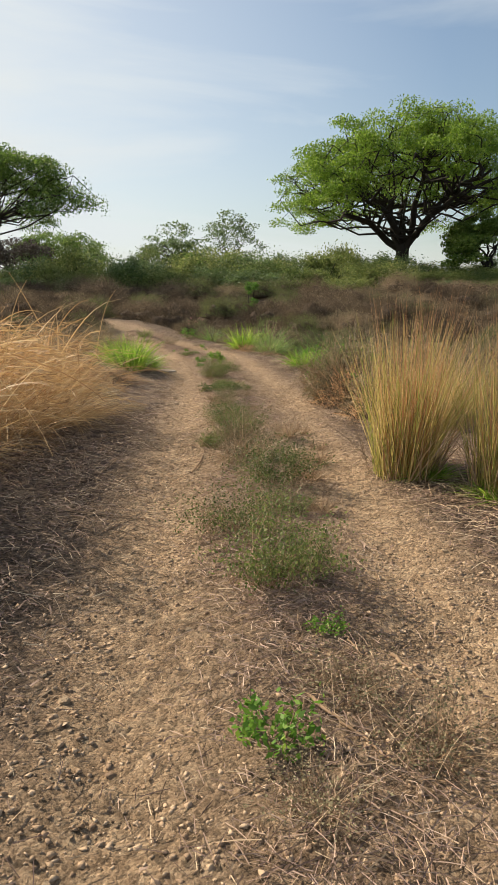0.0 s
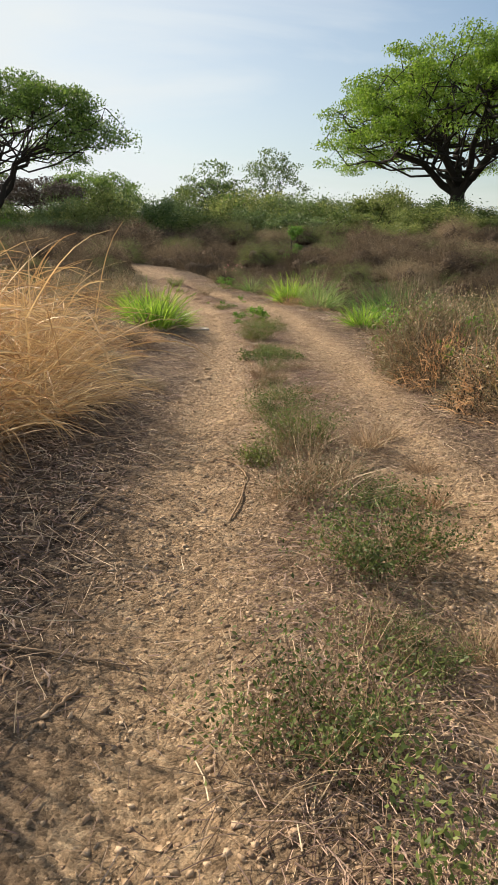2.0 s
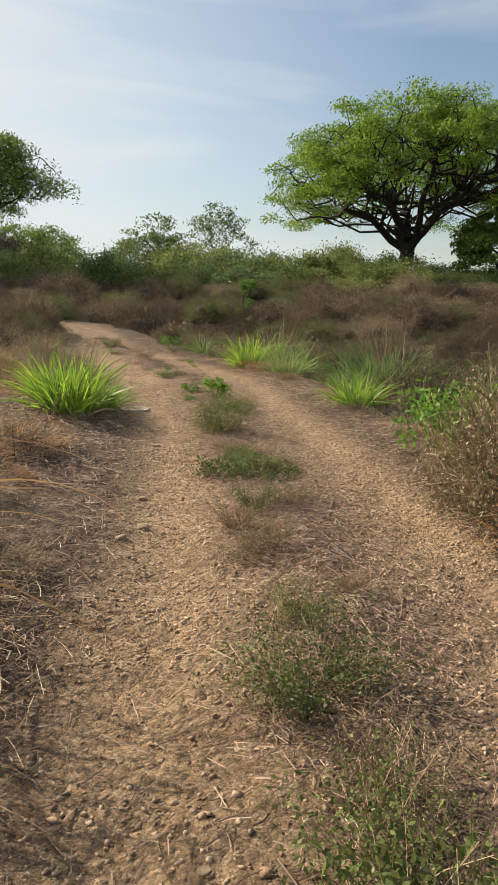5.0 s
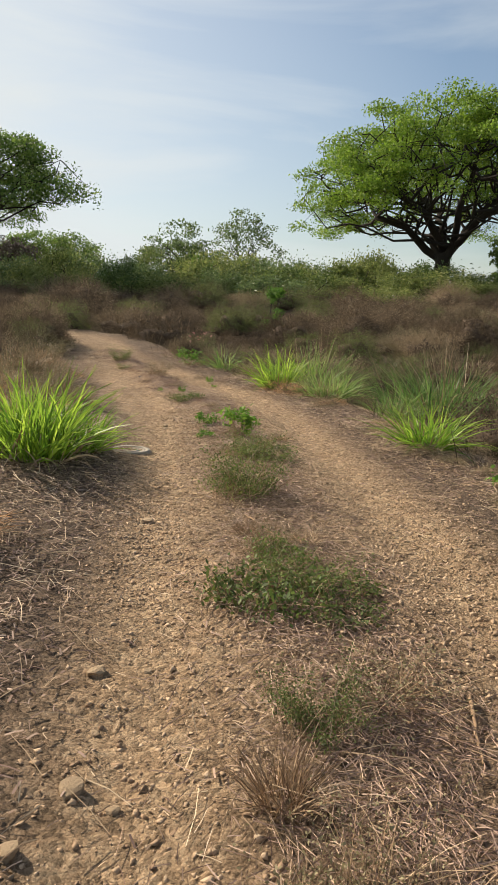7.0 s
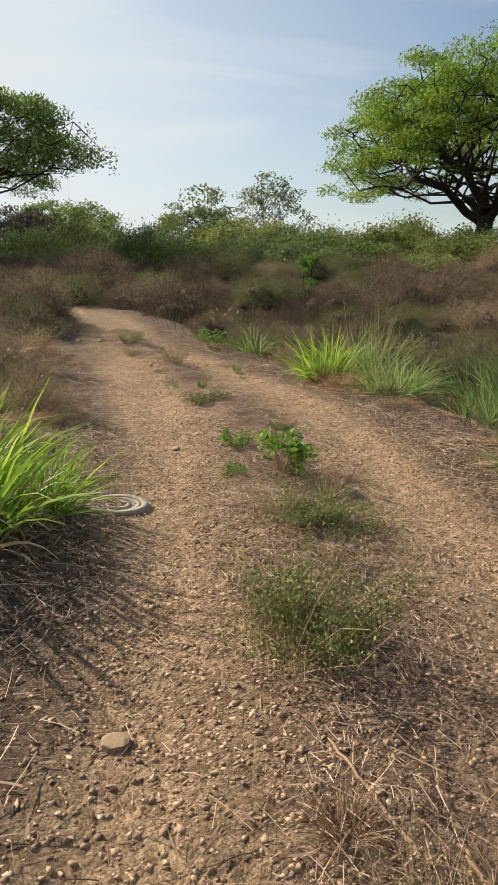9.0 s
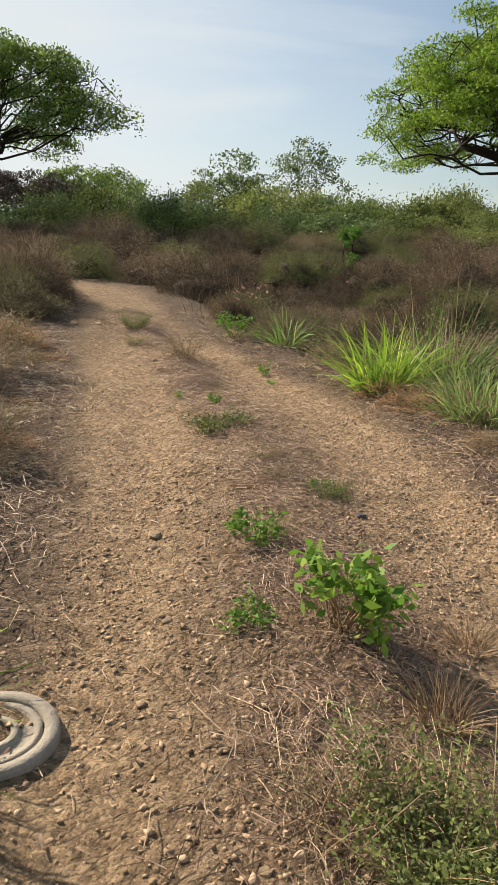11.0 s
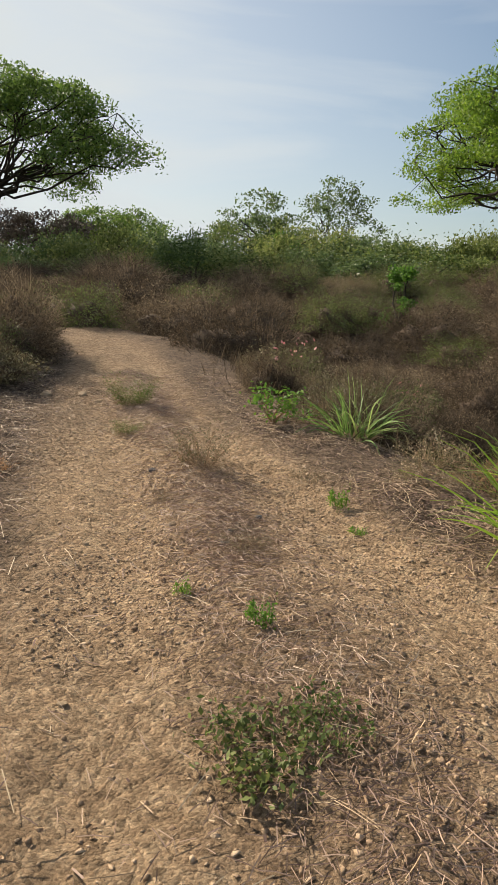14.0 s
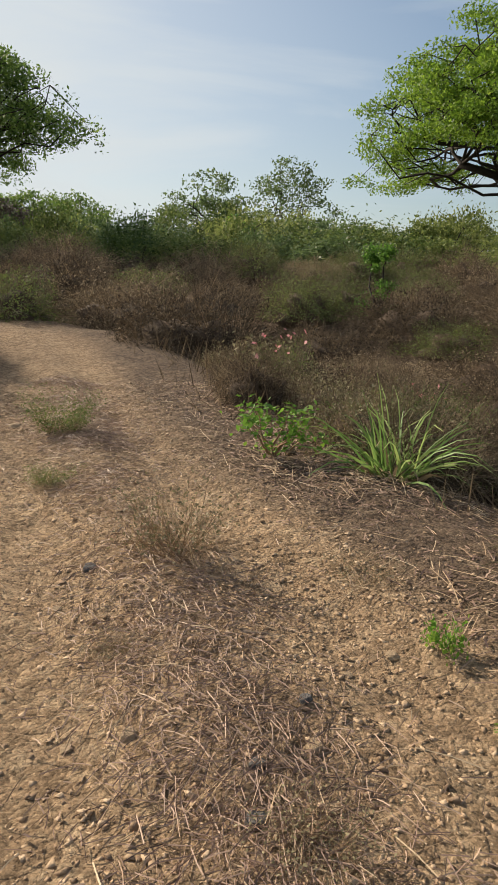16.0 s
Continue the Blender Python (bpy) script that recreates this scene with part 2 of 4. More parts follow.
TWIG = rough_material("dry_stem", [(0.2, (0.16, 0.10, 0.06)), (0.6, (0.34, 0.23, 0.14)), (0.9, (0.5, 0.37, 0.24))], 8.0, 0.3, 60.0)
PEBBLE = rough_material("pebbles", [(0.15, (0.2, 0.132, 0.086)), (0.5, (0.37, 0.262, 0.168)), (0.85, (0.52, 0.39, 0.27))], 6.0, 0.4, 70.0, island=True)
ROCK = rough_material("tan_stone", [(0.2, (0.24, 0.17, 0.105)), (0.55, (0.42, 0.31, 0.20)), (0.9, (0.56, 0.45, 0.32))], 7.0, 0.6, 45.0)
SLATE = rough_material("dark_grey_stone", [(0.2, (0.07, 0.065, 0.065)), (0.55, (0.14, 0.13, 0.125)), (0.9, (0.26, 0.235, 0.21))], 7.0, 0.6, 45.0)
CONCRETE = rough_material("weathered_concrete", [(0.2, (0.2, 0.175, 0.145)), (0.55, (0.34, 0.3, 0.25)), (0.9, (0.5, 0.45, 0.385))], 5.0, 0.5, 60.0)

# ---------------------------------------------------------------- mesh helpers
rng = np.random.default_rng(7)


def mesh_from(name, V, F, mat, smooth=False):
    """A mesh from arrays of points and faces, all with as many corners."""
    V, F = np.asarray(V, np.float32).reshape(-1, 3), np.asarray(F, np.int32)
    k = F.shape[1]
    me = bpy.data.meshes.new(name)
    me.vertices.add(len(V)); me.vertices.foreach_set("co", V.ravel())
    me.loops.add(F.size); me.loops.foreach_set("vertex_index", F.ravel())
    me.polygons.add(len(F))
    me.polygons.foreach_set("loop_start", np.arange(0, F.size, k, dtype=np.int32))
    if smooth:
        me.polygons.foreach_set("use_smooth", np.ones(len(F), bool))
    me.update(calc_edges=True)
    me.materials.append(mat)
    return me


def part(name, me, parent, label=""):
    ob = new(name, me)
    ob.parent = parent
    many = any(k in name for k in ("tuft", "tangle", "foliage", "cluster", "blossom", "crown"))
    return tagged(ob, label, kind="stuff" if many else "")


def thing(name, label, category, group="", kind="", at=None):
    ob = new(name)
    ob.empty_display_size = 0.1
    tagged(ob, label, category, group, kind)
    if at is not None:
        ob.matrix_basis = at
    return ob


def unit(v):
    return v / np.maximum(np.linalg.norm(v, axis=-1, keepdims=True), 1e-9)


def blades(P, D, L, W, droop, segs=4, taper=0.15):
    """Curved strips: roots P, first directions D, lengths L, widths W; droop bends them to the ground."""
    n = len(P)
    D = unit(D)
    side = unit(np.cross(D, unit(rng.normal(size=(n, 3)))))
    pts, cur, d = [], P.copy(), D.copy()
    for s in range(segs + 1):
        w = W * (1 - (1 - taper) * (s / segs) ** 1.5)
        pts.append(np.stack([cur - side * w[:, None] / 2, cur + side * w[:, None] / 2], 1))
        cur = cur + d * (L / segs)[:, None]
        d = unit(d + np.array([0, 0, -1.0]) * (droop * (s + 1) / segs)[:, None])
    V = np.stack(pts, 1).reshape(-1, 3)
    base = (np.arange(n) * (segs + 1) * 2)[:, None, None]
    s = (np.arange(segs) * 2)[None, :, None]
    F = (base + s + np.array([0, 1, 3, 2])[None, None]).reshape(-1, 4)
    return V, F


def leaves(C, size, flat=0.4, aspect=0.5):
    """Small pointed leaves at C, turned at random; flat: how much they tend to lie level."""
    n = len(C)
    up = unit(rng.normal(size=(n, 3)) * (1 - flat) + np.array([0, 0, 1.0]) * flat)
    a = unit(np.cross(up, rng.normal(size=(n, 3))))
    b = np.cross(up, a)
    s = (size * rng.uniform(0.6, 1.35, n))[:, None]
    V = np.stack([C - a * s / 2, C + b * s * aspect / 2 - a * s * 0.05, C + a * s / 2, C - b * s * aspect / 2 - a * s * 0.05], 1).reshape(-1, 3)
    return V, np.arange(4 * n).reshape(-1, 4)


def tube(pts, radii, sides=6):
    """A tapered round limb through the points."""
    pts, radii = np.asarray(pts, float), np.asarray(radii, float)
    t = unit(np.gradient(pts, axis=0))
    u = [unit(np.cross(t[0], [0.36, 0.93, 0.05]))]
    for k in range(1, len(t)):
        u.append(unit(u[-1] - t[k] * (u[-1] @ t[k])))
    u = np.array(u); v = np.cross(t, u)
    a = np.linspace(0, 2 * np.pi, sides, endpoint=False)
    V = pts[:, None] + radii[:, None, None] * (np.cos(a)[None, :, None] * u[:, None] + np.sin(a)[None, :, None] * v[:, None])
    i, j = np.meshgrid(np.arange(len(pts) - 1), np.arange(sides), indexing="ij")
    k = (j + 1) % sides
    F = np.stack([i * sides + j, i * sides + k, (i + 1) * sides + k, (i + 1) * sides + j], -1).reshape(-1, 4)
    return V.reshape(-1, 3), F


def joined(pieces):
    V, F, n = [], [], 0
    for v, f in pieces:
        V.append(v); F.append(f + n); n += len(v)
    return np.concatenate(V), np.concatenate(F)


def value_noise(x, y, seed=0):
    """Smooth noise between -1 and 1 over the plane."""
    xi, yi = np.floor(x).astype(np.int64), np.floor(y).astype(np.int64)
    fx, fy = x - xi, y - yi
    fx, fy = fx * fx * (3 - 2 * fx), fy * fy * (3 - 2 * fy)

    def h(a, b):
        k = np.sin(a * 127.1 + b * 311.7 + seed * 74.7) * 43758.5453
        return (k - np.floor(k)) * 2 - 1
    return (h(xi, yi) * (1 - fx) + h(xi + 1, yi) * fx) * (1 - fy) + (h(xi, yi + 1) * (1 - fx) + h(xi + 1, yi + 1) * fx) * fy


def sstep(a, b, x):
    t = np.clip((x - a) / (b - a), 0, 1)
    return t * t * (3 - 2 * t)


# ---------------------------------------------------------------- the lie of the land
YS = [-40, 0, 3.4, 7, 9.5, 12, 15, 17.5, 20, 22, 24, 27, 30, 32, 33.5, 35, 36.5, 60]
EDGE_L = [-0.2, 0.1, -0.1, -0.32, -0.36, -0.5, -0.78, -1.4, -2.2, -2.8, -3.6, -4.5, -5.5, -7.2, -12, -24, -45, -45]
RUT_L = [0.6, 0.5, 0.34, 0.1, 0.08, -0.15, -0.55, -0.95, -1.45, -1.95, -2.8, -3.9, -5.0, -6.5, -10.5, -20, -40, -40]
HUMP = [1.3, 1.25, 1.1, 0.95, 0.9, 0.6, 0.35, 0.1, -0.65, -1.45, -2.2, -3.4, -4.6, -6.0, -9, -18, -36, -36]
RUT_R = [2.0, 1.85, 1.85, 1.72, 1.8, 1.58, 1.2, 0.95, 0.25, -0.75, -1.9, -3.1, -4.2, -5.5, -8, -15.5, -32, -32]
EDGE_R = [2.6, 2.5, 2.4, 2.1, 2.08, 1.98, 1.75, 1.35, 0.78, -0.15, -1.3, -2.7, -3.8, -4.8, -6.5, -13, -28, -28]


def along(y, xs):
    return sum(np.interp(y + d, YS, xs) for d in (-1.0, -0.5, 0.0, 0.5, 1.0)) / 5


def height(x, y):
    x, y = np.asarray(x, float), np.asarray(y, float)
    z = 0.02 * np.clip(y - 15, 0, 7) + 0.075 * np.clip(y - 22, 0, 43) + 0.02 * np.clip(y - 65, 0, 60)
    fade = sstep(60, 40, y)
    el, rl, hu, rr, er = (along(y, e) for e in (EDGE_L, RUT_L, HUMP, RUT_R, EDGE_R))
    for r in (rl, rr):
        z = z - 0.045 * np.exp(-((x - r) / 0.26) ** 2) * fade
    z = z + 0.03 * np.exp(-((x - hu) / 0.3) ** 2) * fade
    z = z + 0.14 * sstep(0.0, 1.4, el - x) * fade
    z = z - 0.5 * sstep(0.5, 2.9, x - er) * sstep(10, 15, y) * sstep(9, 5, x - er) * fade
    low = x - np.maximum(er, -4.8)
    z = z - 0.45 * sstep(0.8, 4.2, low) * sstep(22, 28, y) * sstep(45, 38, y) * sstep(15, 10, low)
    slope = np.maximum(sstep(1.5, 4.0, x - er), sstep(1.5, 4.0, el - x)) * sstep(22, 28, y) * sstep(50, 44, y)
    z = z + slope * (0.38 * value_noise(x * 0.38, y * 0.38, 11) + 0.22 * value_noise(x * 0.9, y * 0.9, 12))
    n = 0.03 * value_noise(x * 0.9, y * 0.9) + 0.014 * value_noise(x * 3.1, y * 3.1, 1) + 0.008 * value_noise(x * 7, y * 7, 2) + 0.006 * value_noise(x * 15, y * 15, 3)
    far = sstep(18, 40, np.hypot(x, y - 12))
    return z + n * (1 - far) + 0.25 * far * value_noise(x * 0.13, y * 0.13, 5)


def ground_at(x, y):
    return float(height(x, y))


def wear(x, y):
    """1 where wheels and feet keep the earth bare, 0 under litter."""
    el, rl, hu, rr, er = (along(y, e) for e in (EDGE_L, RUT_L, HUMP, RUT_R, EDGE_R))
    inside = sstep(-0.25, 0.3, x - el) * sstep(-0.3, 0.3, er - x)
    ruts = np.maximum(np.exp(-((x - rl) / 0.42) ** 2), np.exp(-((x - rr) / 0.42) ** 2))
    late = sstep(15, 20, y)
    inside = inside * (1 - 0.5 * sstep(22.8, 24.3, y))
    return np.clip(inside * (0.35 + 0.3 * late + 0.65 * ruts) + 0.02, 0, 1)


def spread_axis(a, b, step, far, grow=1.25):
    mid = list(np.arange(a, b, step))
    out, s, lo, hi = [], step, a, b
    left, right = [], []
    while hi < far:
        right.append(hi); left.append(lo - s); lo -= s; hi += s; s *= grow
    return np.array(left[::-1] + mid + right)


def build_ground():
    X, Y = spread_axis(-4.2, 3.6, 0.045, 1800, 1.2), spread_axis(-1.0, 27, 0.045, 1800, 1.2)
    gx, gy = np.meshgrid(X, Y)
    V = np.stack([gx, gy, height(gx, gy)], -1).reshape(-1, 3)
    i, j = np.meshgrid(np.arange(len(Y) - 1), np.arange(len(X) - 1), indexing="ij")
    k = i * len(X) + j
    F = np.stack([k, k + 1, k + 1 + len(X), k + len(X)], -1).reshape(-1, 4)
    me = mesh_from("ground", V, F, SOIL, True)
    a = me.attributes.new("wear", "FLOAT", "POINT")
    a.data.foreach_set("value", wear(gx, gy).ravel().astype(np.float32))
    return tagged(new("ground", me), "dry tan earth track with two wheel ruts", "ground", kind="structure")


build_ground()


def put(x, y, turn=0.0, size=1.0, sink=0.01, lean=0.0, tall=1.0):
    return pose(x, y, ground_at(x, y) - sink, lean * 0.6, lean, turn) @ Matrix.Diagonal((size, size, size * tall, 1))


def scatter(makers, places, group, label_of=None):
    """Builds each variant once at its first place, and copies it to the rest; places: x, y, turn, size, tall."""
    done = {}
    for n, (x, y, turn, size, tall) in enumerate(places):
        k = n % len(makers)
        if k not in done:
            done[k] = makers[k]()
            done[k].matrix_basis = put(x, y, turn)
        else:
            copy_thing(done[k], put(x, y, turn, size, 0.01, 0.0, tall))


# ---------------------------------------------------------------- trees
def curve(a, b, sag, bend, n=8):
    """A crooked line from a to b that starts steeply and levels out."""
    t = np.linspace(0, 1, n)[:, None]
    p = a * (1 - t) + b * t
    p[:, 2:3] += sag * np.sin(np.pi * t) * np.linalg.norm(b - a)
    off = rng.normal(size=(n, 3)) * bend * np.linalg.norm(b - a)
    off[0] = off[-1] = 0
    return p + off


def big_tree(name, label, base, fork, centre, radius, rim, top, limbs, subs, twigs, leaf_n, leaf, mat, trunk_r, hang=0.0, shell=(0.8, 1.0), flat_r=1.5, back=1.0):
    """A spreading tree: trunk, limbs that fan out to an umbrella crown, twigs and leaves in many layered sprays."""
    ob = thing(name, label, "tree")
    b, f, c = (np.array(v, float) for v in (base, fork, centre))
    ob.matrix_basis = Matrix.Translation(Vector(b))
    r0 = trunk_r
    pts = curve(b - [0, 0, 0.4], f, 0.0, 0.02, 7)
    radii = np.linspace(r0 * 1.05, r0 * 0.85, 7); radii[0] *= 1.5; radii[1] *= 1.15
    v, q = tube(pts - b, radii, 12)
    part("trunk", mesh_from("trunk", v, q, BARK, True), ob)
    sprays = []
    for i in range(limbs):
        ang = 2 * np.pi * (i + rng.uniform(-0.25, 0.25)) / limbs
        out = rng.uniform(0.55, 0.8) if i % 3 else rng.uniform(0.2, 0.4)
        tip = c + np.array([np.cos(ang) * radius * out, np.sin(ang) * radius * out * back, 0])
        zt = rim + (top - rim) * math.sqrt(max(0.02, 1 - out * out))
        tip[2] = f[2] + (zt - f[2]) * rng.uniform(0.42, 0.68)
        lp = curve(f + rng.normal(size=3) * [0.2, 0.2, 0.3], tip, 0.06, 0.025, 9)
        limb = [tube(lp - b, np.linspace(r0 * 0.5, r0 * 0.15, 9), 8)]
        for j in range(subs):
            a2 = ang + rng.normal() * 0.7
            o2 = math.sqrt(rng.uniform(0.03, 0.93))
            z2 = rim + (top - rim) * math.sqrt(max(0.0, 1 - o2 * o2)) * rng.uniform(*shell)
            e2 = c + np.array([np.cos(a2) * radius * o2, np.sin(a2) * radius * o2 * back, 0]); e2[2] = z2
            k = int(np.clip(np.argmin(np.linalg.norm(lp - e2, axis=1)) - rng.integers(1, 4), 1, 8))
            sp = curve(lp[k], e2, -0.05, 0.045, 7)
            limb.append(tube(sp - b, np.linspace(r0 * 0.17, r0 * 0.045, 7), 6))
            for m in range(twigs):
                s = sp[rng.integers(4, 7)]
                e3 = s + rng.normal(size=3) * [1.0, 1.0, 0.4] * radius * 0.1 + [0, 0, radius * 0.04]
                ro = np.hypot(*((e3 - c)[:2] / [1, back])) / radius
                if ro > 1.0:
                    e3[:2] = c[:2] + (e3 - c)[:2] / ro
                    ro = 0.99
                e3[2] = min(e3[2], rim + (top - rim) * math.sqrt(max(0, 1 - ro * ro)))
                limb.append(tube(curve(s, e3, 0.0, 0.05, 4) - b, np.linspace(r0 * 0.055, r0 * 0.018, 4), 4))
                sprays.append((e3, ro))
        v, q = joined(limb)
        part("limb", mesh_from("limb", v, q, BARK, True), ob)
    C = []
    for e, ro in sprays:
        n = int(leaf_n * rng.uniform(0.5, 1.4))
        d = unit(rng.normal(size=(n, 3))) * rng.random((n, 1)) ** 0.45 * [flat_r * 0.62, flat_r * 0.62, flat_r * 0.26]
        d[:, 2] -= hang * max(0.0, ro - 0.6) * rng.uniform(0, 4.0, n) + 0.12 * (d[:, 0] ** 2 + d[:, 1] ** 2)
        C.append(e + d - b)
    v, q = leaves(np.concatenate(C), leaf, 0.35)
    part("crown", mesh_from("crown", v, q, mat), ob)
    return ob


def shrub(name, label, category, h, r, mat, n, leaf, stems=7, seed_flat=0.3, airy=0.0, bark=BARK, lumps=14, group=""):
    """A many-stemmed bush: thin stems and lumps of small leaves with an uneven outline."""
    ob = thing(name, label, category, group)
    tubes, cents = [], []
    for i in range(lumps):
        a, rr = rng.uniform(0, 2 * np.pi), r * math.sqrt(rng.uniform(0, 1)) * 0.85
        zz = h * (0.18 + (0.78 - 0.35 * (rr / r) ** 2) * rng.uniform(airy, 1.0))
        cents.append((np.array([rr * math.cos(a), rr * math.sin(a), zz]), rng.uniform(0.18, 0.38) * r))
    for i in range(stems):
        e = cents[i % lumps][0]
        s = np.array([rng.normal() * 0.08 * r, rng.normal() * 0.08 * r, -0.05])
        tubes.append(tube(curve(s, e, 0.05, 0.04, 5), np.linspace(0.02 * h, 0.006 * h, 5), 4))
    v, q = joined(tubes)
    part("stalk_tangle", mesh_from("stalk_tangle", v, q, bark, True), ob)
    C = np.concatenate([c + rng.normal(size=(n // lumps, 3)) * [s, s, s * 0.75] * 0.62 for c, s in cents])
    C[:, 2] = np.abs(C[:, 2])
    v, q = leaves(C, leaf, seed_flat)
    part("foliage", mesh_from("foliage", v, q, mat), ob)
    return ob


big_tree("tree", "large spreading tree with a wide bright green umbrella crown", (15.6, 65, 3.3), (15.9, 65, 6.9), (16.6, 65.5, 0), 13.4, 8.3, 19.1,
         8, 16, 5, 215, 0.2, CROWN, 0.68, flat_r=2.0, shell=(0.55, 1.0))
big_tree("tree", "spreading shade tree with drooping dark green sprays", (-22.0, 55, 2.3), (-21.0, 55, 4.8), (-21.0, 55, 0), 11.0, 8.3, 13.8,
         7, 11, 4, 190, 0.19, CROWN_DARK, 0.45, hang=0.55, flat_r=1.7, shell=(0.6, 1.0), back=0.7)
big_tree("tree", "thin young tree with airy pale grey-green foliage", (-5.0, 62, 2.9), (-5.0, 62, 4.6), (-5.2, 62, 0), 3.0, 4.6, 8.7,
         6, 4, 4, 38, 0.2, CROWN_PALE, 0.14, flat_r=1.2)
big_tree("tree", "slender tree with feathery pale green foliage", (-0.5, 66, 3.2), (-0.5, 66, 5.0), (-0.2, 66, 0), 3.3, 5.2, 10.2,
         6, 4, 4, 38, 0.2, CROWN_PALE, 0.14, flat_r=1.3)
big_tree("tree", "dense dark green tree at the scrub edge", (22.6, 61, 3.2), (22.6, 61, 4.8), (22.6, 61, 0), 4.3, 4.6, 9.6,
         7, 4, 4, 150, 0.3, CROWN_DARK, 0.25, flat_r=1.5)
big_tree("tree", "dense green bushy tree beside the scrub", (-18.4, 73, 3.4), (-18.4, 73, 4.6), (-18.0, 73, 0), 5.6, 4.4, 9.3,
         7, 6, 4, 95, 0.22, CROWN_DARK, 0.22, flat_r=1.7)
for (x, y, r, t) in ((-20.5, 66, 4.2, 7.8), (-26.5, 69, 4.6, 8.6), (-31, 66, 4.5, 8.0)):
    big_tree("leafless_tree", "almost leafless grey-brown tree in the dry scrub", (x, y, 3.2), (x, y, 4.4), (x, y, 0), r, 4.2, t,
             7, 5, 5, 45, 0.22, BARE, 0.16, flat_r=1.3)

# green scrub belt behind the withered slope
hedge_makers = [
    lambda: shrub("bush", "dusty olive green scrub bush", "bush", 2.9, 2.2, HEDGE, 3600, 0.18, 8, group="scrub belt"),
    lambda: shrub("bush", "dark green leafy scrub bush", "bush", 3.1, 2.1, SCRUB_GREEN, 3400, 0.18, 8, group="scrub belt"),
    lambda: shrub("bush", "olive scrub bush with thin upright stems", "bush", 2.6, 2.4, HEDGE, 3400, 0.17, 14, airy=0.1, group="scrub belt"),
    lambda: shrub("bush", "pale green tangled scrub bush", "bush", 2.8, 2.2, CROWN_PALE, 3300, 0.17, 10, group="scrub belt"),
]
spots = []
for x in np.arange(-36, 42, 1.9):
    for row, y in enumerate((48.5, 53, 58, 64)):
        if row == 0 and rng.random() < 0.35:
            continue
        tall = rng.uniform(0.62, 1.1) * (1.0 + 0.12 * row) * (0.75 if row == 0 else 1.0)
        if 6 < x < 14 and row > 1:
            tall *= 1.25
        if x < -15.5:
            tall *= 0.6
        if x > 2:
            tall *= 0.6 if 11 < x < 21 else 0.82
        if -11.5 < x < -8.5:
            tall *= 0.7
        spots.append((x + rng.uniform(-0.9, 0.9), y + rng.uniform(-1.6, 1.6), rng.uniform(0, 360), rng.uniform(0.8, 1.1), tall))
rng.shuffle(spots)
scatter(hedge_makers, [tuple(s) for s in spots], "scrub belt")
ob = shrub("bush", "low bright green bush in front of the scrub", "bush", 1.3, 1.7, HERB, 2600, 0.15, 6)
ob.matrix_basis = put(-18.5, 50, 0)
ob = shrub("bush", "tall dense dark green bush between thin trees", "bush", 4.1, 1.5, SCRUB_GREEN, 3200, 0.19, 8, lumps=20)
ob.matrix_basis = put(-4.0, 60, 0)
ob = shrub("bush", "yellow-green leafy bush between dark shrubs", "bush", 3.2, 1.4, HERB, 2600, 0.18, 6)
ob.matrix_basis = put(-3.2, 57, 0)


# ---------------------------------------------------------------- withered slope
def dry_bush(h, r, mat, n, label="withered brown scrub bush with fine tangled twigs", tips=None, group="withered scrub"):
    """A mound of dead fine twigs and seed stalks."""
    ob = thing("dry_bush" if group == "withered scrub" else "dry_weed", label, "bush", group)
    ph = rng.uniform(0, 6, 3)

    def dome(k, lo, hi):
        """Points near a lumpy dome, and the way out of it."""
        a, c = rng.uniform(0, 2 * np.pi, k), rng.random(k)
        rr, f = np.sqrt(1 - c * c), rng.uniform(lo, hi, k) ** 0.7
        lump = 0.86 + 0.14 * np.sin(a * 3 + ph[0]) + 0.12 * np.sin(a * 5 + c * 7 + ph[1]) + 0.1 * np.sin(c * 9 + ph[2])
        N = np.stack([rr * np.cos(a), rr * np.sin(a), c], 1)
        return N * (lump * f)[:, None] * [r, r, h], N
    # added solid core, coloured dark to stand for shade between the twigs
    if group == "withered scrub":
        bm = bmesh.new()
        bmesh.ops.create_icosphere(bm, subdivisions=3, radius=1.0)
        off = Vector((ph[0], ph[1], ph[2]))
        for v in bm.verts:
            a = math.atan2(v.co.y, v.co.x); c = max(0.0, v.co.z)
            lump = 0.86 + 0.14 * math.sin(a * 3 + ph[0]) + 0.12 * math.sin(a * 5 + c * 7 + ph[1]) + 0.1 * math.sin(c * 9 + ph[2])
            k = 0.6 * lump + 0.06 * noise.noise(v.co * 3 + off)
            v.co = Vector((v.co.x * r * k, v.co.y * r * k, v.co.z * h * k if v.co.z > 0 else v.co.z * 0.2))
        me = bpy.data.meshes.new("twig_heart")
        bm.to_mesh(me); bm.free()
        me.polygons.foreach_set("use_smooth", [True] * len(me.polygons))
        me.materials.append(CORE_SHADE)
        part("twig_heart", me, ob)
    P, N = dome(n, 0.45, 0.92)
    D = N * [1, 1, 0.8] + rng.normal(size=(n, 3)) * 0.55 + [0, 0, 0.25]
    v, q = blades(P, D, h * rng.uniform(0.15, 0.42, n), rng.uniform(0.004, 0.008, n), rng.uniform(0.1, 0.9, n), 2, 0.4)
    part("twig_tangle", mesh_from("twig_tangle", v, q, mat), ob)
    C, N = dome(int(n * 5), 0.5, 1.08)
    v, q = leaves(C, 0.034 * math.sqrt(r), 0.1, 0.45)
    part("dead_foliage", mesh_from("dead_foliage", v, q, tips or mat), ob)
    return ob


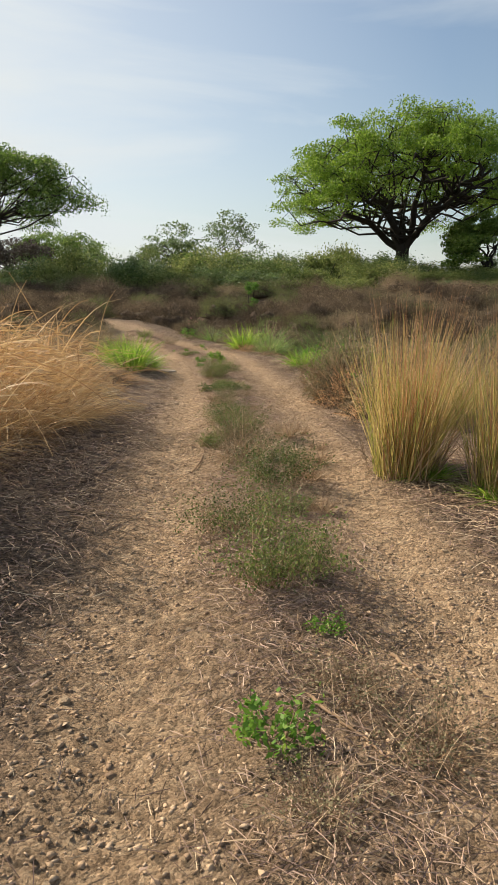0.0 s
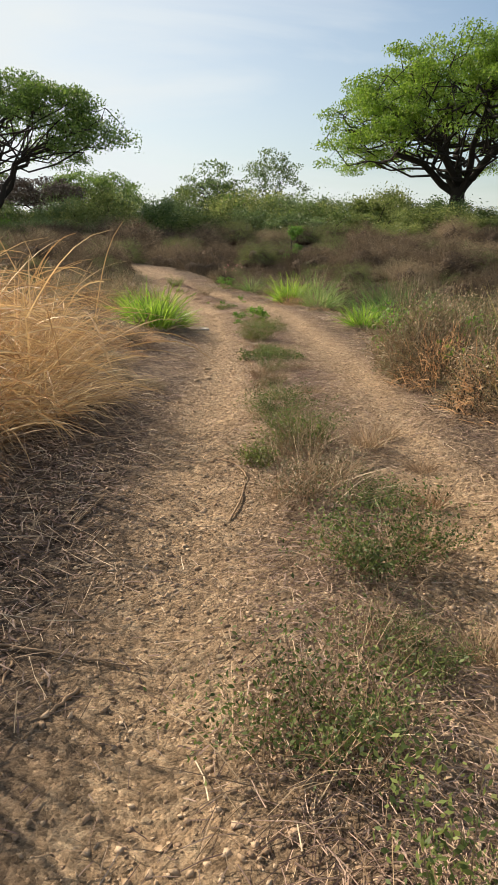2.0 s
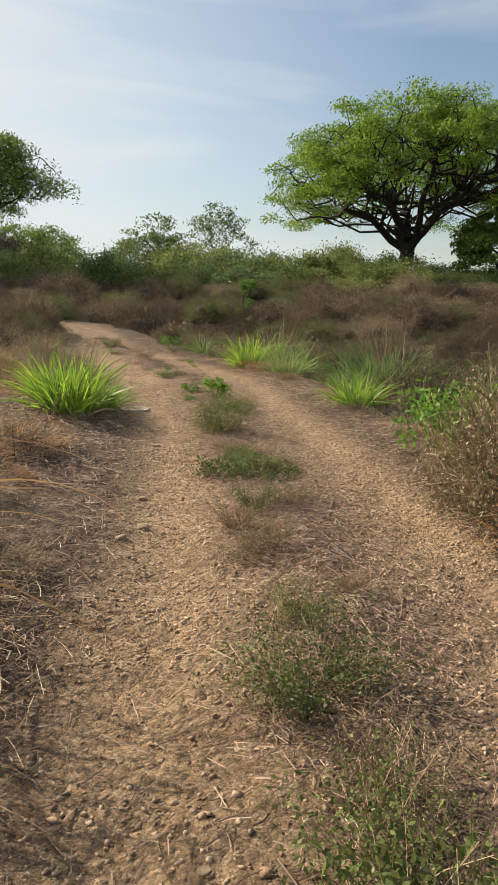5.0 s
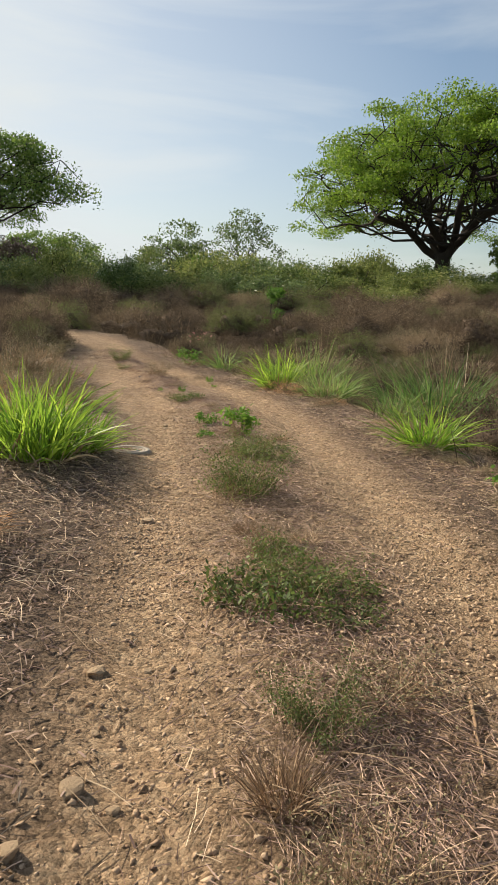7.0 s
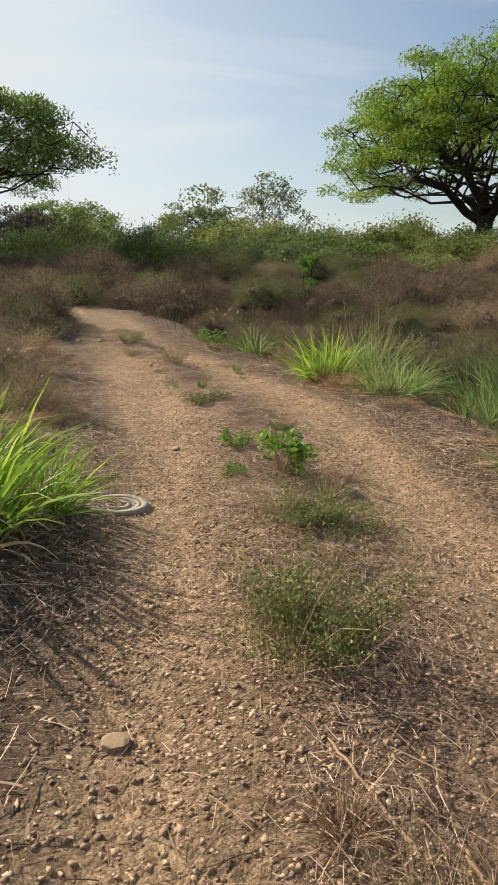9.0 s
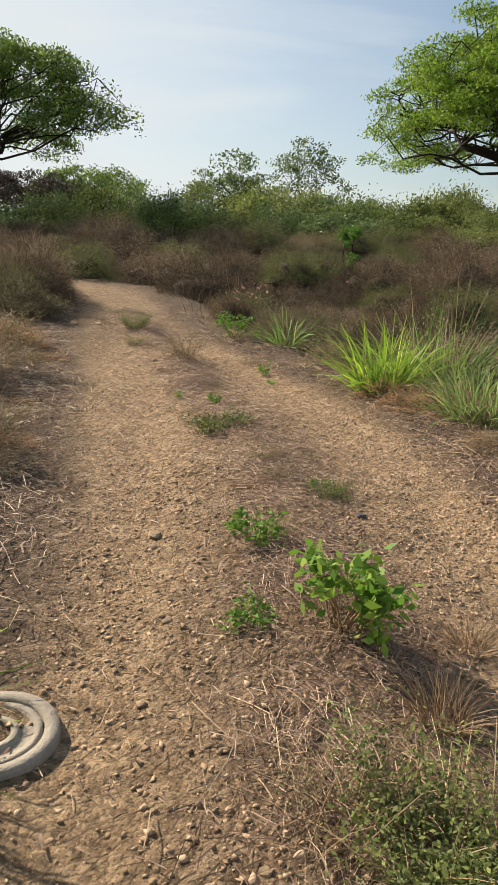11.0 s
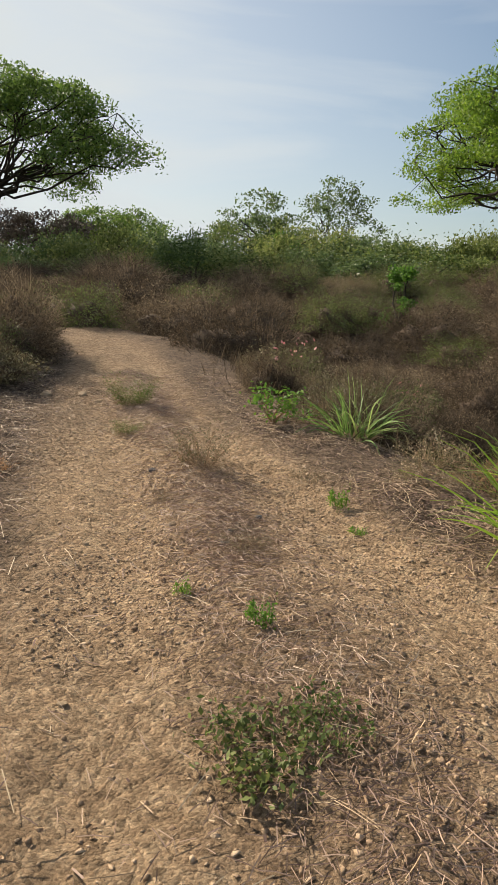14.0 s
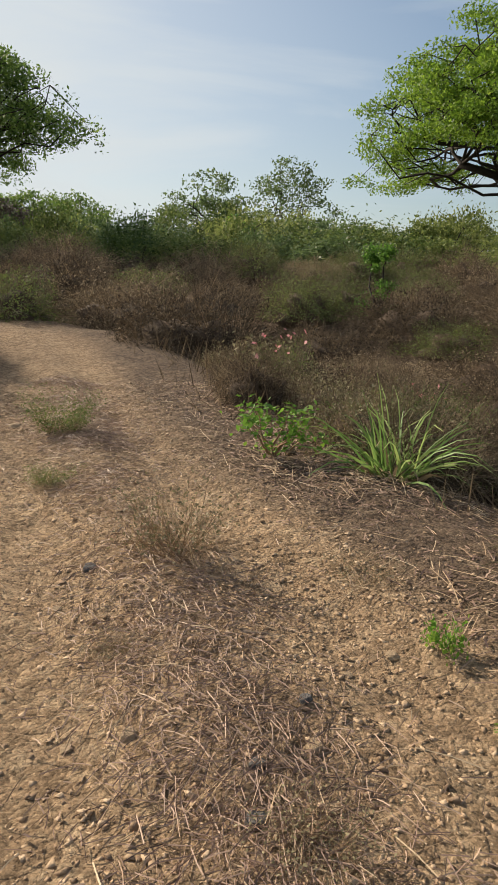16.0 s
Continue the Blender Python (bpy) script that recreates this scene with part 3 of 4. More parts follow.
brown_makers = [
    lambda: dry_bush(1.0, 1.3, BROWN, 1700),
    lambda: dry_bush(0.85, 1.5, BROWN, 1700),
    lambda: dry_bush(1.2, 1.25, BROWN, 1700),
    lambda: dry_bush(0.75, 1.2, BROWN, 1700, "withered straw-brown scrub bush with dry tips", GREYWEED),
    lambda: dry_bush(0.9, 1.1, SCRUBGREY, 1700, "half-green grey-brown scrub bush with fine twigs", tips=WEED),
]
spots = []
tries = 0
while len(spots) < 268 and tries < 14000:
    tries += 1
    y = 12 + 37 * rng.random() ** 0.85
    x = rng.uniform(-24, 27)
    er, el = float(along(y, EDGE_R)), float(along(y, EDGE_L))
    clear = 0.75 if y > 25 else 1.25 if y > 21.5 else 2.2
    if x > er + clear or (x < el - (0.9 if y > 25 else 1.6) and y > 22):
        gap = 1.05 if y < 32 else 1.75
        if abs(x - 0.5 - y * 0.02) > 6 + 0.36 * y:
            continue
        if all((x - s[0]) ** 2 + (y - s[1]) ** 2 > gap * gap for s in spots):
            small = 0.5 if x - er < 2.0 and x > er else 0.68
            spots.append((x, y, rng.uniform(0, 360), rng.uniform(0.8, 1.5) * (small if y < 30 else 1.05), rng.uniform(0.7, 1.45) if y < 30 else rng.uniform(0.55, 1.1)))
for k in range(20):
    y = rng.uniform(24.6, 31)
    spots.append((float(along(y, EDGE_R)) + rng.uniform(1.3, 5.0), y, rng.uniform(0, 360), rng.uniform(0.5, 0.8), rng.uniform(0.8, 1.3)))
for y in np.arange(25.6, 33.2, 0.75):
    spots.append((float(along(y, EDGE_L)) - 0.75 - 0.4 * rng.random(), y, rng.uniform(0, 360), rng.uniform(0.65, 0.85), rng.uniform(1.1, 1.4)))
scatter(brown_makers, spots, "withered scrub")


# thin dead grass that fills the ground between the mounds
k = 42000
fy = 11 + 40 * rng.random(k)
fx = rng.uniform(-22, 24, k)
keep = (fx > along(fy, EDGE_R) + np.where(fy > 25, 0.4, 0.9)) | ((fx < along(fy, EDGE_L) - 0.8) & (fy > 9))
keep &= rng.random(k) < np.clip(0.7 + 0.5 * value_noise(fx * 0.7, fy * 0.7, 21), 0.15, 1)
fx, fy = fx[keep], fy[keep]
k = len(fx)
roots = np.repeat(np.stack([fx, fy, height(fx, fy) - 0.02], 1), 2, 0) + rng.normal(size=(2 * k, 3)) * [0.08, 0.08, 0]
v, q = blades(roots, rng.normal(size=(2 * k, 3)) * 0.45 + [0, 0, 1.0], rng.uniform(0.12, 0.5, 2 * k), rng.uniform(0.006, 0.016, 2 * k), rng.uniform(0.1, 0.6, 2 * k), 2, 0.3)
tagged(new("dead_grass", mesh_from("dead_grass", v, q, BROWN)), "thin brown dead grass between scrub mounds", "grass", kind="stuff")


# ---------------------------------------------------------------- grasses
def grass_clump(name, label, n, h, spread, mat, width, upright, droop, heads=0, dead=0, lean=(0, 0), head_mat=None, group="", segs=5):
    """A clump of grass: blades from one foot, seed stalks and old blades as parts of their own."""
    ob = thing(name, label, "grass", group)

    def tuft(n, h, w, spread, upright, droop, mat, nm, lab="", segs=segs):
        a, rr = rng.uniform(0, 2 * np.pi, n), spread * np.sqrt(rng.uniform(0, 1, n))
        P = np.stack([rr * np.cos(a), rr * np.sin(a), np.full(n, -0.02)], 1)
        a2 = a + rng.normal(size=n) * 0.6
        D = np.stack([np.cos(a2), np.sin(a2), 0 * a], 1) * rng.uniform(0.1, 1.0, n)[:, None] * (1 - upright) + [lean[0], lean[1], 1.0]
        D += rng.normal(size=(n, 3)) * (0.12 + 0.5 * min(0.6, max(0.0, 0.3 - upright)))
        v, q = blades(P, D, h * rng.uniform(0.55, 1.1, n), w * rng.uniform(0.6, 1.3, n), droop * rng.uniform(0.3, 1.3, n), segs)
        part(nm, mesh_from(nm, v, q, mat), ob, lab)
    tuft(n, h, width, spread, upright, droop, mat, "blade_tuft")
    if heads:
        tuft(heads, h * 1.2, width * 0.6, spread * 0.7, upright + 0.15, droop * 0.4, head_mat or RUSSET, "seed_head_tuft", "dry seed stalks")
    if name == "dry_grass":
        k = 170
        P = rng.normal(size=(k, 3)) * [0.4, 0.4, 0.2] + [0, 0, 0.55 * h]
        P[:, 2] = np.clip(P[:, 2], 0.05, h * 0.8)
        D = rng.normal(size=(k, 3)) * [1, 1, 0.45] + [0.5, -0.2, 0.15]
        v, q = blades(P, D, rng.uniform(0.5, 1.15, k), rng.uniform(0.005, 0.013, k), rng.uniform(0.1, 0.6, k), 6, 0.4)
        part("bent_stalk_tangle", mesh_from("bent_stalk_tangle", v, q, STRAW), ob, "pale bent straw stalks")
    if dead:
        tuft(dead, h * 0.6, width, spread * 1.3, upright - 0.3, droop * 1.8, CHAFF, "dead_tuft_base", "bleached dead blades")
    return ob


# golden dry grass that leans over the track
dry_makers = [
    lambda: grass_clump("dry_grass", "golden dry grass clump arching over the track edge", 240, 1.2, 0.45, STRAW, 0.0115, -0.1, 0.6, 30, 120, (0.25, 0.05), STRAW, "golden grass"),
    lambda: grass_clump("dry_grass", "golden dry grass clump arching over the track edge", 220, 1.1, 0.5, STRAW, 0.011, -0.3, 0.75, 25, 120, (0.4, -0.1), RUSSET, "golden grass"),
    lambda: grass_clump("dry_grass", "golden dry grass clump arching over the track edge", 230, 1.3, 0.4, STRAW, 0.0105, 0.0, 0.55, 45, 120, (0.1, 0.25), RUSSET, "golden grass"),
]
spots = [(-1.85, 5.9, 0, 1, 1), (-1.65, 6.9, 10, 1, 1), (-1.75, 7.8, -10, 1, 1)]
for x0, n in ((-2.4, 8), (-3.3, 8), (-4.3, 8)):
    for k in range(n):
        spots.append((x0 + rng.uniform(-0.3, 0.3), 3.9 + 0.75 * k + rng.uniform(-0.3, 0.3), rng.uniform(-35, 35), rng.uniform(0.85, 1.1), rng.uniform(0.85, 1.1)))
# the first four stand out of view, added to shade the left rut
spots += [(-1.85, 4.3, 170, 1.1, 1.15), (-2.0, 3.5, 190, 1.1, 1.15), (-2.4, 4.0, 180, 1.2, 1.3), (-2.2, 2.9, 160, 1.1, 1.2), (-1.25, 8.1, 20, 0.6, 0.6), (-1.3, 7.3, 0, 0.6, 0.55), (-1.6, 6.3, 0, 0.7, 0.7), (-1.9, 5.0, 0, 0.8, 0.7), (-1.9, 8.9, 0, 0.8, 0.75)]
scatter(dry_makers, spots, "golden grass")

tall_makers = [
    lambda: grass_clump("tall_grass", "tall upright golden grass clump with russet seed stalks", 420, 1.4, 0.26, REED, 0.008, 0.66, 0.17, 260, 110, (0.06, 0.0), RUSSET, "tall grass"),
    lambda: grass_clump("tall_grass", "tall upright golden grass clump with russet seed stalks", 400, 1.3, 0.28, REED, 0.008, 0.6, 0.2, 220, 110, (0.12, 0.0), RUSSET, "tall grass"),
]
scatter(tall_makers, [(2.35, 5.05, 0, 1, 1), (3.1, 4.5, 0, 1, 1), (2.5, 5.35, 60, 0.75, 0.95), (3.65, 4.6, 200, 1.0, 1.0), (3.5, 7.4, 40, 0.8, 0.7)], "tall grass")

green_makers = [
    lambda: grass_clump("green_grass", "fresh bright green grass tuft beside the track", 300, 0.92, 0.3, GRASS, 0.021, 0.0, 0.5, 0, 90, group="green tufts"),
    lambda: grass_clump("green_grass", "fresh bright green grass tuft beside the track", 230, 0.95, 0.24, GRASS, 0.022, 0.0, 0.5, 0, 70, group="green tufts"),
]
scatter(green_makers, [(-1.6, 14.3, 0, 1, 1), (0.95, 21.1, 0, 1, 1), (-1.35, 14.9, 50, 0.7, 0.8), (2.4, 15.7, 0, 0.9, 0.7), (2.55, 5.0, 0, 0.5, 0.35), (-1.9, 14.8, 80, 0.9, 0.9), (3.0, 4.3, 0, 0.5, 0.4)], "green tufts")
blue_makers = [
    lambda: grass_clump("reed_grass", "blue-green coarse grass tuft with straw-coloured stalks", 270, 1.2, 0.38, REEDGRASS, 0.02, 0.1, 0.5, 45, 110, (0, 0), CHAFF, group="coarse tufts"),
    lambda: grass_clump("reed_grass", "blue-green coarse grass tuft with straw-coloured stalks", 260, 1.1, 0.38, REEDGRASS, 0.022, -0.1, 0.6, 10, 110, (0, 0), CHAFF, group="coarse tufts"),
]
scatter(blue_makers, [(1.6, 21.5, 0, 1, 1), (3.2, 20.4, 0, 1, 1), (3.75, 20.1, 70, 1.1, 0.95), (2.05, 20.9, 20, 0.8, 0.9), (4.2, 20.8, 200, 1.1, 0.9), (1.75, 19.9, 50, 0.75, 0.85), (2.75, 19.2, 110, 0.7, 0.6)], "coarse tufts")
ob = grass_clump("arching_grass", "green grass tuft with long arching blades at the ditch", 110, 0.75, 0.14, REEDGRASS, 0.022, -0.3, 0.65, 0, 40)
ob.matrix_basis = put(-0.2, 24.2, 0)
ob = grass_clump("pale_grass", "pale bleached grass tuft among withered scrub", 300, 1.3, 0.35, CHAFF, 0.012, 0.3, 0.4, 0, 0)
ob.matrix_basis = put(-1.9, 31.5, 0)

# ---------------------------------------------------------------- scrub beside the track
weed_makers = [
    lambda: dry_bush(0.75, 0.6, GREYWEED, 600, "grey-green dry weed bush at the track side", CHAFF, "track side weeds"),
    lambda: dry_bush(0.65, 0.65, CHAFF, 600, "dry straw-brown weed bush at the track side", GREYWEED, "track side weeds"),
    lambda: dry_bush(0.5, 0.6, RUSSET, 600, "reddish brown withered weed at the track side", BROWN, "track side weeds"),
]
spots = [(2.75, 8.3, 0, 1, 1), (2.95, 10.2, 0, 1, 1), (-2.2, 10.5, 0, 1, 1)]
for k in range(26):
    y = 7.5 + 5.2 * rng.random()
    spots.append((float(along(y, EDGE_R)) + 0.3 + 2.4 * rng.random(), y, rng.uniform(0, 360), rng.uniform(0.85, 1.2), rng.uniform(0.9, 1.5)))
for k in range(54):
    y = 9.6 + 14 * rng.random()
    spots.append((float(along(y, EDGE_L)) - 0.75 - 4.0 * rng.random(), y, rng.uniform(0, 360), rng.uniform(0.7, 1.15), rng.uniform(0.6, 1.2)))
for k in range(34):
    y = 9.0 + 14 * rng.random()
    spots.append((float(along(y, EDGE_L)) - 0.35 - 0.9 * rng.random(), y, rng.uniform(0, 360), rng.uniform(0.35, 0.6), rng.uniform(0.35, 0.7)))
for k in range(64):
    y = 12.5 + 12.5 * rng.random() ** 0.7
    late = 0.3 * float(sstep(18, 21, y))
    spots.append((float(along(y, EDGE_R)) + 0.4 + (1.6 + late) * rng.random(), y, rng.uniform(0, 360), rng.uniform(0.3, 0.55) + late, rng.uniform(0.3, 0.6) + late))
spots = [s for s in spots if not (-1.3 < s[0] < 2.2 and 20.6 < s[1] < 21.9 and s[0] > 0.5) and (s[0] + 0.4) ** 2 + (s[1] - 24.0) ** 2 > 1.4]
spots = [s for s in spots if not (-2.4 < s[0] < -0.6 and 13.2 < s[1] < 16.2)]
scatter(weed_makers, spots, "track side weeds")

leafy_makers = [
    lambda: shrub("leafy_shrub", "yellow-green broad-leaved shrub beside the track", "bush", 0.75, 0.45, HERB, 420, 0.075, 8, bark=TWIG, group="leafy shrubs"),
    lambda: shrub("leafy_shrub", "green broad-leaved shrub beside the track", "bush", 0.6, 0.45, HERB, 380, 0.07, 8, bark=TWIG, group="leafy shrubs"),
]
scatter(leafy_makers, [(2.7, 12.3, 0, 1, 1), (2.9, 9.4, 0, 1, 1), (3.2, 12.9, 0, 1.1, 1), (2.9, 13.9, 50, 0.9, 1), (-1.05, 24.4, 0, 0.8, 0.75), (-0.2, 26.2, 0, 0.9, 1), (3.3, 10.9, 10, 1, 1), (2.5, 11.9, 30, 1.1, 1.25), (2.75, 11.4, 80, 1, 1.1)], "leafy shrubs")
ob = shrub("sapling", "narrow bright green sapling among brown scrub", "tree", 1.9, 0.5, HERB, 1700, 0.09, 6, airy=-0.2)
ob.matrix_basis = put(1.4, 36.5, 0)
for x, y in ((-1.1, 27.6), (0.8, 27.8)):
    ob = shrub("flowering_shrub", "straggling shrub with pale pink flowers", "bush", 0.9, 0.6, GREYWEED, 500, 0.06, 6, bark=TWIG)
    C = rng.normal(size=(18, 3)) * [0.14, 0.14, 0.08] + [0, -0.2, 0.78]
    v, q = leaves(C, 0.06, 0.3, 0.9)
    part("blossom", mesh_from("blossom", v, q, PETAL), ob, "pale pink flowers")
    ob.matrix_basis = put(x, y, 0)

# ---------------------------------------------------------------- weeds on the middle ridge
def ridge_weed(h, r, mat, n, leaf, dead, label):
    ob = thing("weed", label, "plant", "weeds on the ridge")
    k = 40
    a = rng.uniform(0, 2 * np.pi, k)
    P = np.stack([np.cos(a), np.sin(a), 0 * a], 1) * (r * 0.5 * np.sqrt(rng.random(k)))[:, None]
    D = np.stack([np.cos(a) * 0.6, np.sin(a) * 0.6, np.ones(k)], 1) + rng.normal(size=(k, 3)) * 0.25
    v, q = blades(P, D, h * rng.uniform(0.7, 1.4, k), np.full(k, 0.004), rng.uniform(0.1, 0.5, k), 4, 0.5)
    part("stalk_tangle", mesh_from("stalk_tangle", v, q, TWIG), ob)
    t = rng.integers(0, k, n); u = rng.integers(1, 5, n)
    C = v.reshape(k, 5, 2, 3)[t, u, 0] + rng.normal(size=(n, 3)) * [0.045, 0.045, 0.03]
    C[:, 2] = np.abs(C[:, 2]) + 0.005
    v, q = leaves(C, leaf, 0.35)
    part("foliage", mesh_from("foliage", v, q, mat), ob)
    if dead:
        a = rng.uniform(0, 2 * np.pi, dead)
        P = np.stack([np.cos(a), np.sin(a), 0 * a], 1) * (r * np.sqrt(rng.random(dead)))[:, None]
        D = rng.normal(size=(dead, 3)) * [0.7, 0.7, 0.3] + [0, 0, 0.75]
        v, q = blades(P, D, h * rng.uniform(0.5, 1.5, dead), np.full(dead, 0.0035), rng.uniform(0, 0.6, dead), 3, 0.5)
        part("dead_stalk_tuft", mesh_from("dead_stalk_tuft", v, q, CHAFF), ob, "bleached dead stalks")
    return ob


ridge_makers = [
    lambda: ridge_weed(0.33, 0.28, WEED, 3600, 0.02, 90, "low dark green small-leaved weed on the ridge"),
    lambda: ridge_weed(0.29, 0.3, WEED, 2600, 0.019, 170, "low green weed tangled with dead stalks on the ridge"),
    lambda: ridge_weed(0.36, 0.26, GREYWEED, 1800, 0.017, 170, "dry grey-green weed with bleached stalks on the ridge"),
]
R0 = ((1.2, 4.65, 1.0, 1.0), (0.87, 3.45, 1.0, 1.0), (0.92, 5.6, 0.8, 1.2))
R1 = ((1.1, 2.55, 0.95, 1.2), (1.3, 2.8, 0.6, 1.1), (0.9, 6.5, 0.8, 1.1), (0.86, 6.8, 0.9, 0.9), (0.57, 6.38, 0.5, 0.8), (0.85, 7.2, 0.6, 1.0), (0.72, 7.75, 0.9, 0.9), (0.75, 8.4, 0.5, 1.2),
      (0.68, 9.4, 0.7, 1.0), (0.62, 10.2, 0.5, 1.1), (0.68, 11.5, 0.8, 0.7), (0.5, 12.05, 0.6, 0.8),
      (0.36, 13.35, 0.95, 1.2), (0.25, 13.6, 0.7, 1.0), (0.2, 14.95, 0.6, 0.7), (0.42, 14.85, 0.9, 0.7), (0.65, 14.7, 0.8, 0.6), (0.25, 16.0, 0.6, 0.8), (1.25, 3.9, 0.5, 0.9),
      (0.24, 17.5, 0.5, 0.5), (-0.05, 17.8, 0.4, 0.6), (-2.75, 24.8, 0.8, 1.1), (-2.5, 23.7, 0.5, 0.9), (0.0, 16.9, 0.4, 0.6), (1.3, 5.6, 0.6, 0.8))
scatter(ridge_makers, [(x, y, rng.uniform(0, 360), s, t) for x, y, s, t in R0 + R1], "weeds on the ridge")
trailing_makers = [
    lambda: ridge_weed(0.12, 0.3, WEED, 620, 0.034, 70, "low trailing dark green weed with rounded leaves"),
    lambda: ridge_weed(0.13, 0.28, SCRUB_GREEN, 560, 0.032, 90, "low trailing dark green weed with rounded leaves"),
]
scatter(trailing_makers, [(x, y, rng.uniform(0, 360), s, t) for x, y, s, t in ((0.35, 11.4, 1, 1), (0.62, 11.2, 1, 1), (0.86, 11.4, 0.75, 0.8), (0.6, 11.75, 0.75, 1.0), (0.85, 11.05, 0.7, 0.7),
                           (0.86, 6.72, 0.9, 1.5), (0.57, 6.35, 0.6, 1.6), (0.5, 11.95, 0.6, 1.2), (-0.72, 19.1, 0.9, 0.9), (-0.5, 19.25, 0.7, 0.9), (0.42, 14.85, 0.8, 1.0), (0.25, 17.45, 0.5, 0.8))], "weeds on the ridge")
late_makers = [lambda: ridge_weed(0.3, 0.28, GREYWEED, 900, 0.02, 150, "sparse dry weed with bleached stalks on the ridge")]
scatter(late_makers, [(x, y, rng.uniform(0, 360), s, t) for x, y, s, t in ((-1.55, 22.7, 0.75, 0.7), (-0.95, 20.9, 0.5, 0.7), (-1.65, 21.8, 0.35, 0.5), (-0.65, 22.5, 0.6, 0.4), (0.5, 9.3, 0.6, 0.6), (1.3, 1.5, 0.7, 0.6),
                       (1.15, 0.9, 0.6, 0.6), (1.55, 1.2, 0.8, 0.7), (-0.2, 18.2, 0.6, 0.5), (0.9, 10.4, 0.8, 0.6), (1.1, 4.0, 0.7, 0.8), (1.05, 6.0, 0.7, 0.8))], "weeds on the ridge")
herb_makers = [lambda: shrub("herb", "small bright green broad-leaved herb on the ridge", "plant", 0.17, 0.17, HERB, 320, 0.034, 8, bark=TWIG, lumps=8, group="herbs on the ridge")]
ob = shrub("herb", "bushy bright green herb with broad pointed leaves", "plant", 0.36, 0.22, HERB, 420, 0.058, 12, seed_flat=0.4, bark=TWIG, lumps=12)
ob.matrix_basis = put(0.25, 15.88, 0)
scatter(herb_makers, [ (-0.16, 16.75, 0, 0.5, 0.7), (-0.12, 15.95, 90, 0.8, 0.7), (1.02, 1.2, 0, 1, 1), (1.3, 2.0, 30, 0.6, 0.8), (-0.42, 21.85, 0, 0.5, 1.7), (-0.79, 19.95, 0, 0.45, 1.6), (-1.2, 20.25, 60, 0.3, 1.6), (-0.3, 21.4, 0, 0.4, 0.8), (0.2, 17.6, 0, 0.6, 0.6)], "herbs on the ridge")
straw_makers = [lambda: grass_clump("dead_tuft", "bleached dead grass tuft on the ridge", 220, 0.26, 0.06, CHAFF, 0.004, 0.0, 0.35, 0, 0, group="dead tufts", segs=4)]
scatter(straw_makers, [(0.48, 9.85, 0, 1, 1), (1.4, 6.8, 0, 1.2, 0.9), (1.6, 7.2, 90, 1.1, 0.8), (1.5, 5.0, 30, 1.2, 0.8), (0.37, 12.4, 0, 0.8, 0.8), (0.55, 15.4, 0, 1.0, 0.9), (0.75, 15.9, 0, 0.9, 0.7), (1.5, 4.0, 0, 0.9, 0.8), (1.65, 5.7, 0, 1.1, 0.9), (0.75, 12.2, 0, 0.8, 0.7), (-0.3, 17.6, 0, 0.7, 0.5), (1.75, 6.4, 0, 1, 0.6), (0.5, 14.2, 0, 0.9, 0.6), (1.05, 8.7, 0, 0.7, 0.8)], "dead tufts")


# ---------------------------------------------------------------- sticks, stones, manhole
def stick(pts, r, label="long dry bent plant stalk lying on the track"):
    P = np.array([[x, y, ground_at(x, y) + 0.008 + dz] for x, y, dz in pts])
    t = np.linspace(0, len(P) - 1, 14)
    Q = np.stack([np.interp(t, range(len(P)), P[:, i]) for i in range(3)], 1)
    Q[1:-1] = (Q[:-2] + 2 * Q[1:-1] + Q[2:]) / 4
    Q += rng.normal(size=Q.shape) * 0.003
    o = Q[0].copy()
    v, q = tube(Q - o, np.linspace(r, r * 0.55, 14) * rng.uniform(0.85, 1.15, 14), 6)
    ob = tagged(new("stick", mesh_from("stick", v, q, TWIG, True)), label, "stick", "dry sticks")
    ob.location = o
    return ob


stick([(0.44, 5.3, 0), (0.5, 5.7, 0), (0.5, 6.07, 0.01), (0.4, 6.32, 0.01), (0.25, 6.47, 0)], 0.0075)
stick([(1.12, 6.0, 0), (1.3, 6.3, 0.03), (1.5, 6.5, 0.02), (1.47, 6.62, 0.0)], 0.006)
stick([(1.15, 1.45, 0.01), (1.4, 1.1, 0)], 0.008, "pale dry split cane on the ridge")
stick([(1.55, 1.8, 0.01), (1.64, 1.62, 0)], 0.01, "pale dry split cane on the ridge")
stick([(-0.25, 3.85, 0), (-0.21, 3.55, 0)], 0.006, "thin dry stalk beside the track")
stick([(0.03, 3.72, 0), (-0.07, 3.45, 0)], 0.008, "thin dry stalk beside the track")
stick([(-0.45, 3.95, 0), (0.2, 3.9, 0.01)], 0.006, "thin dry stalk beside the track")
stick([(1.22, 10.45, 0), (1.12, 10.0, 0)], 0.009, "pale dry split cane on the ridge")
stick([(0.55, 12.3, 0), (0.35, 12.75, 0.03)], 0.008, "pale dry split cane on the ridge")
stick([(0.72, 12.1, 0), (0.66, 12.35, 0.01)], 0.012, "pale dry split cane on the ridge")
stick([(-0.72, 6.5, 0), (-0.35, 7.0, 0.02)], 0.006, "thin dry stalk beside the track")
stick([(-0.4, 5.1, 0), (-0.32, 5.55, 0.02)], 0.007, "thin dry stalk beside the track")
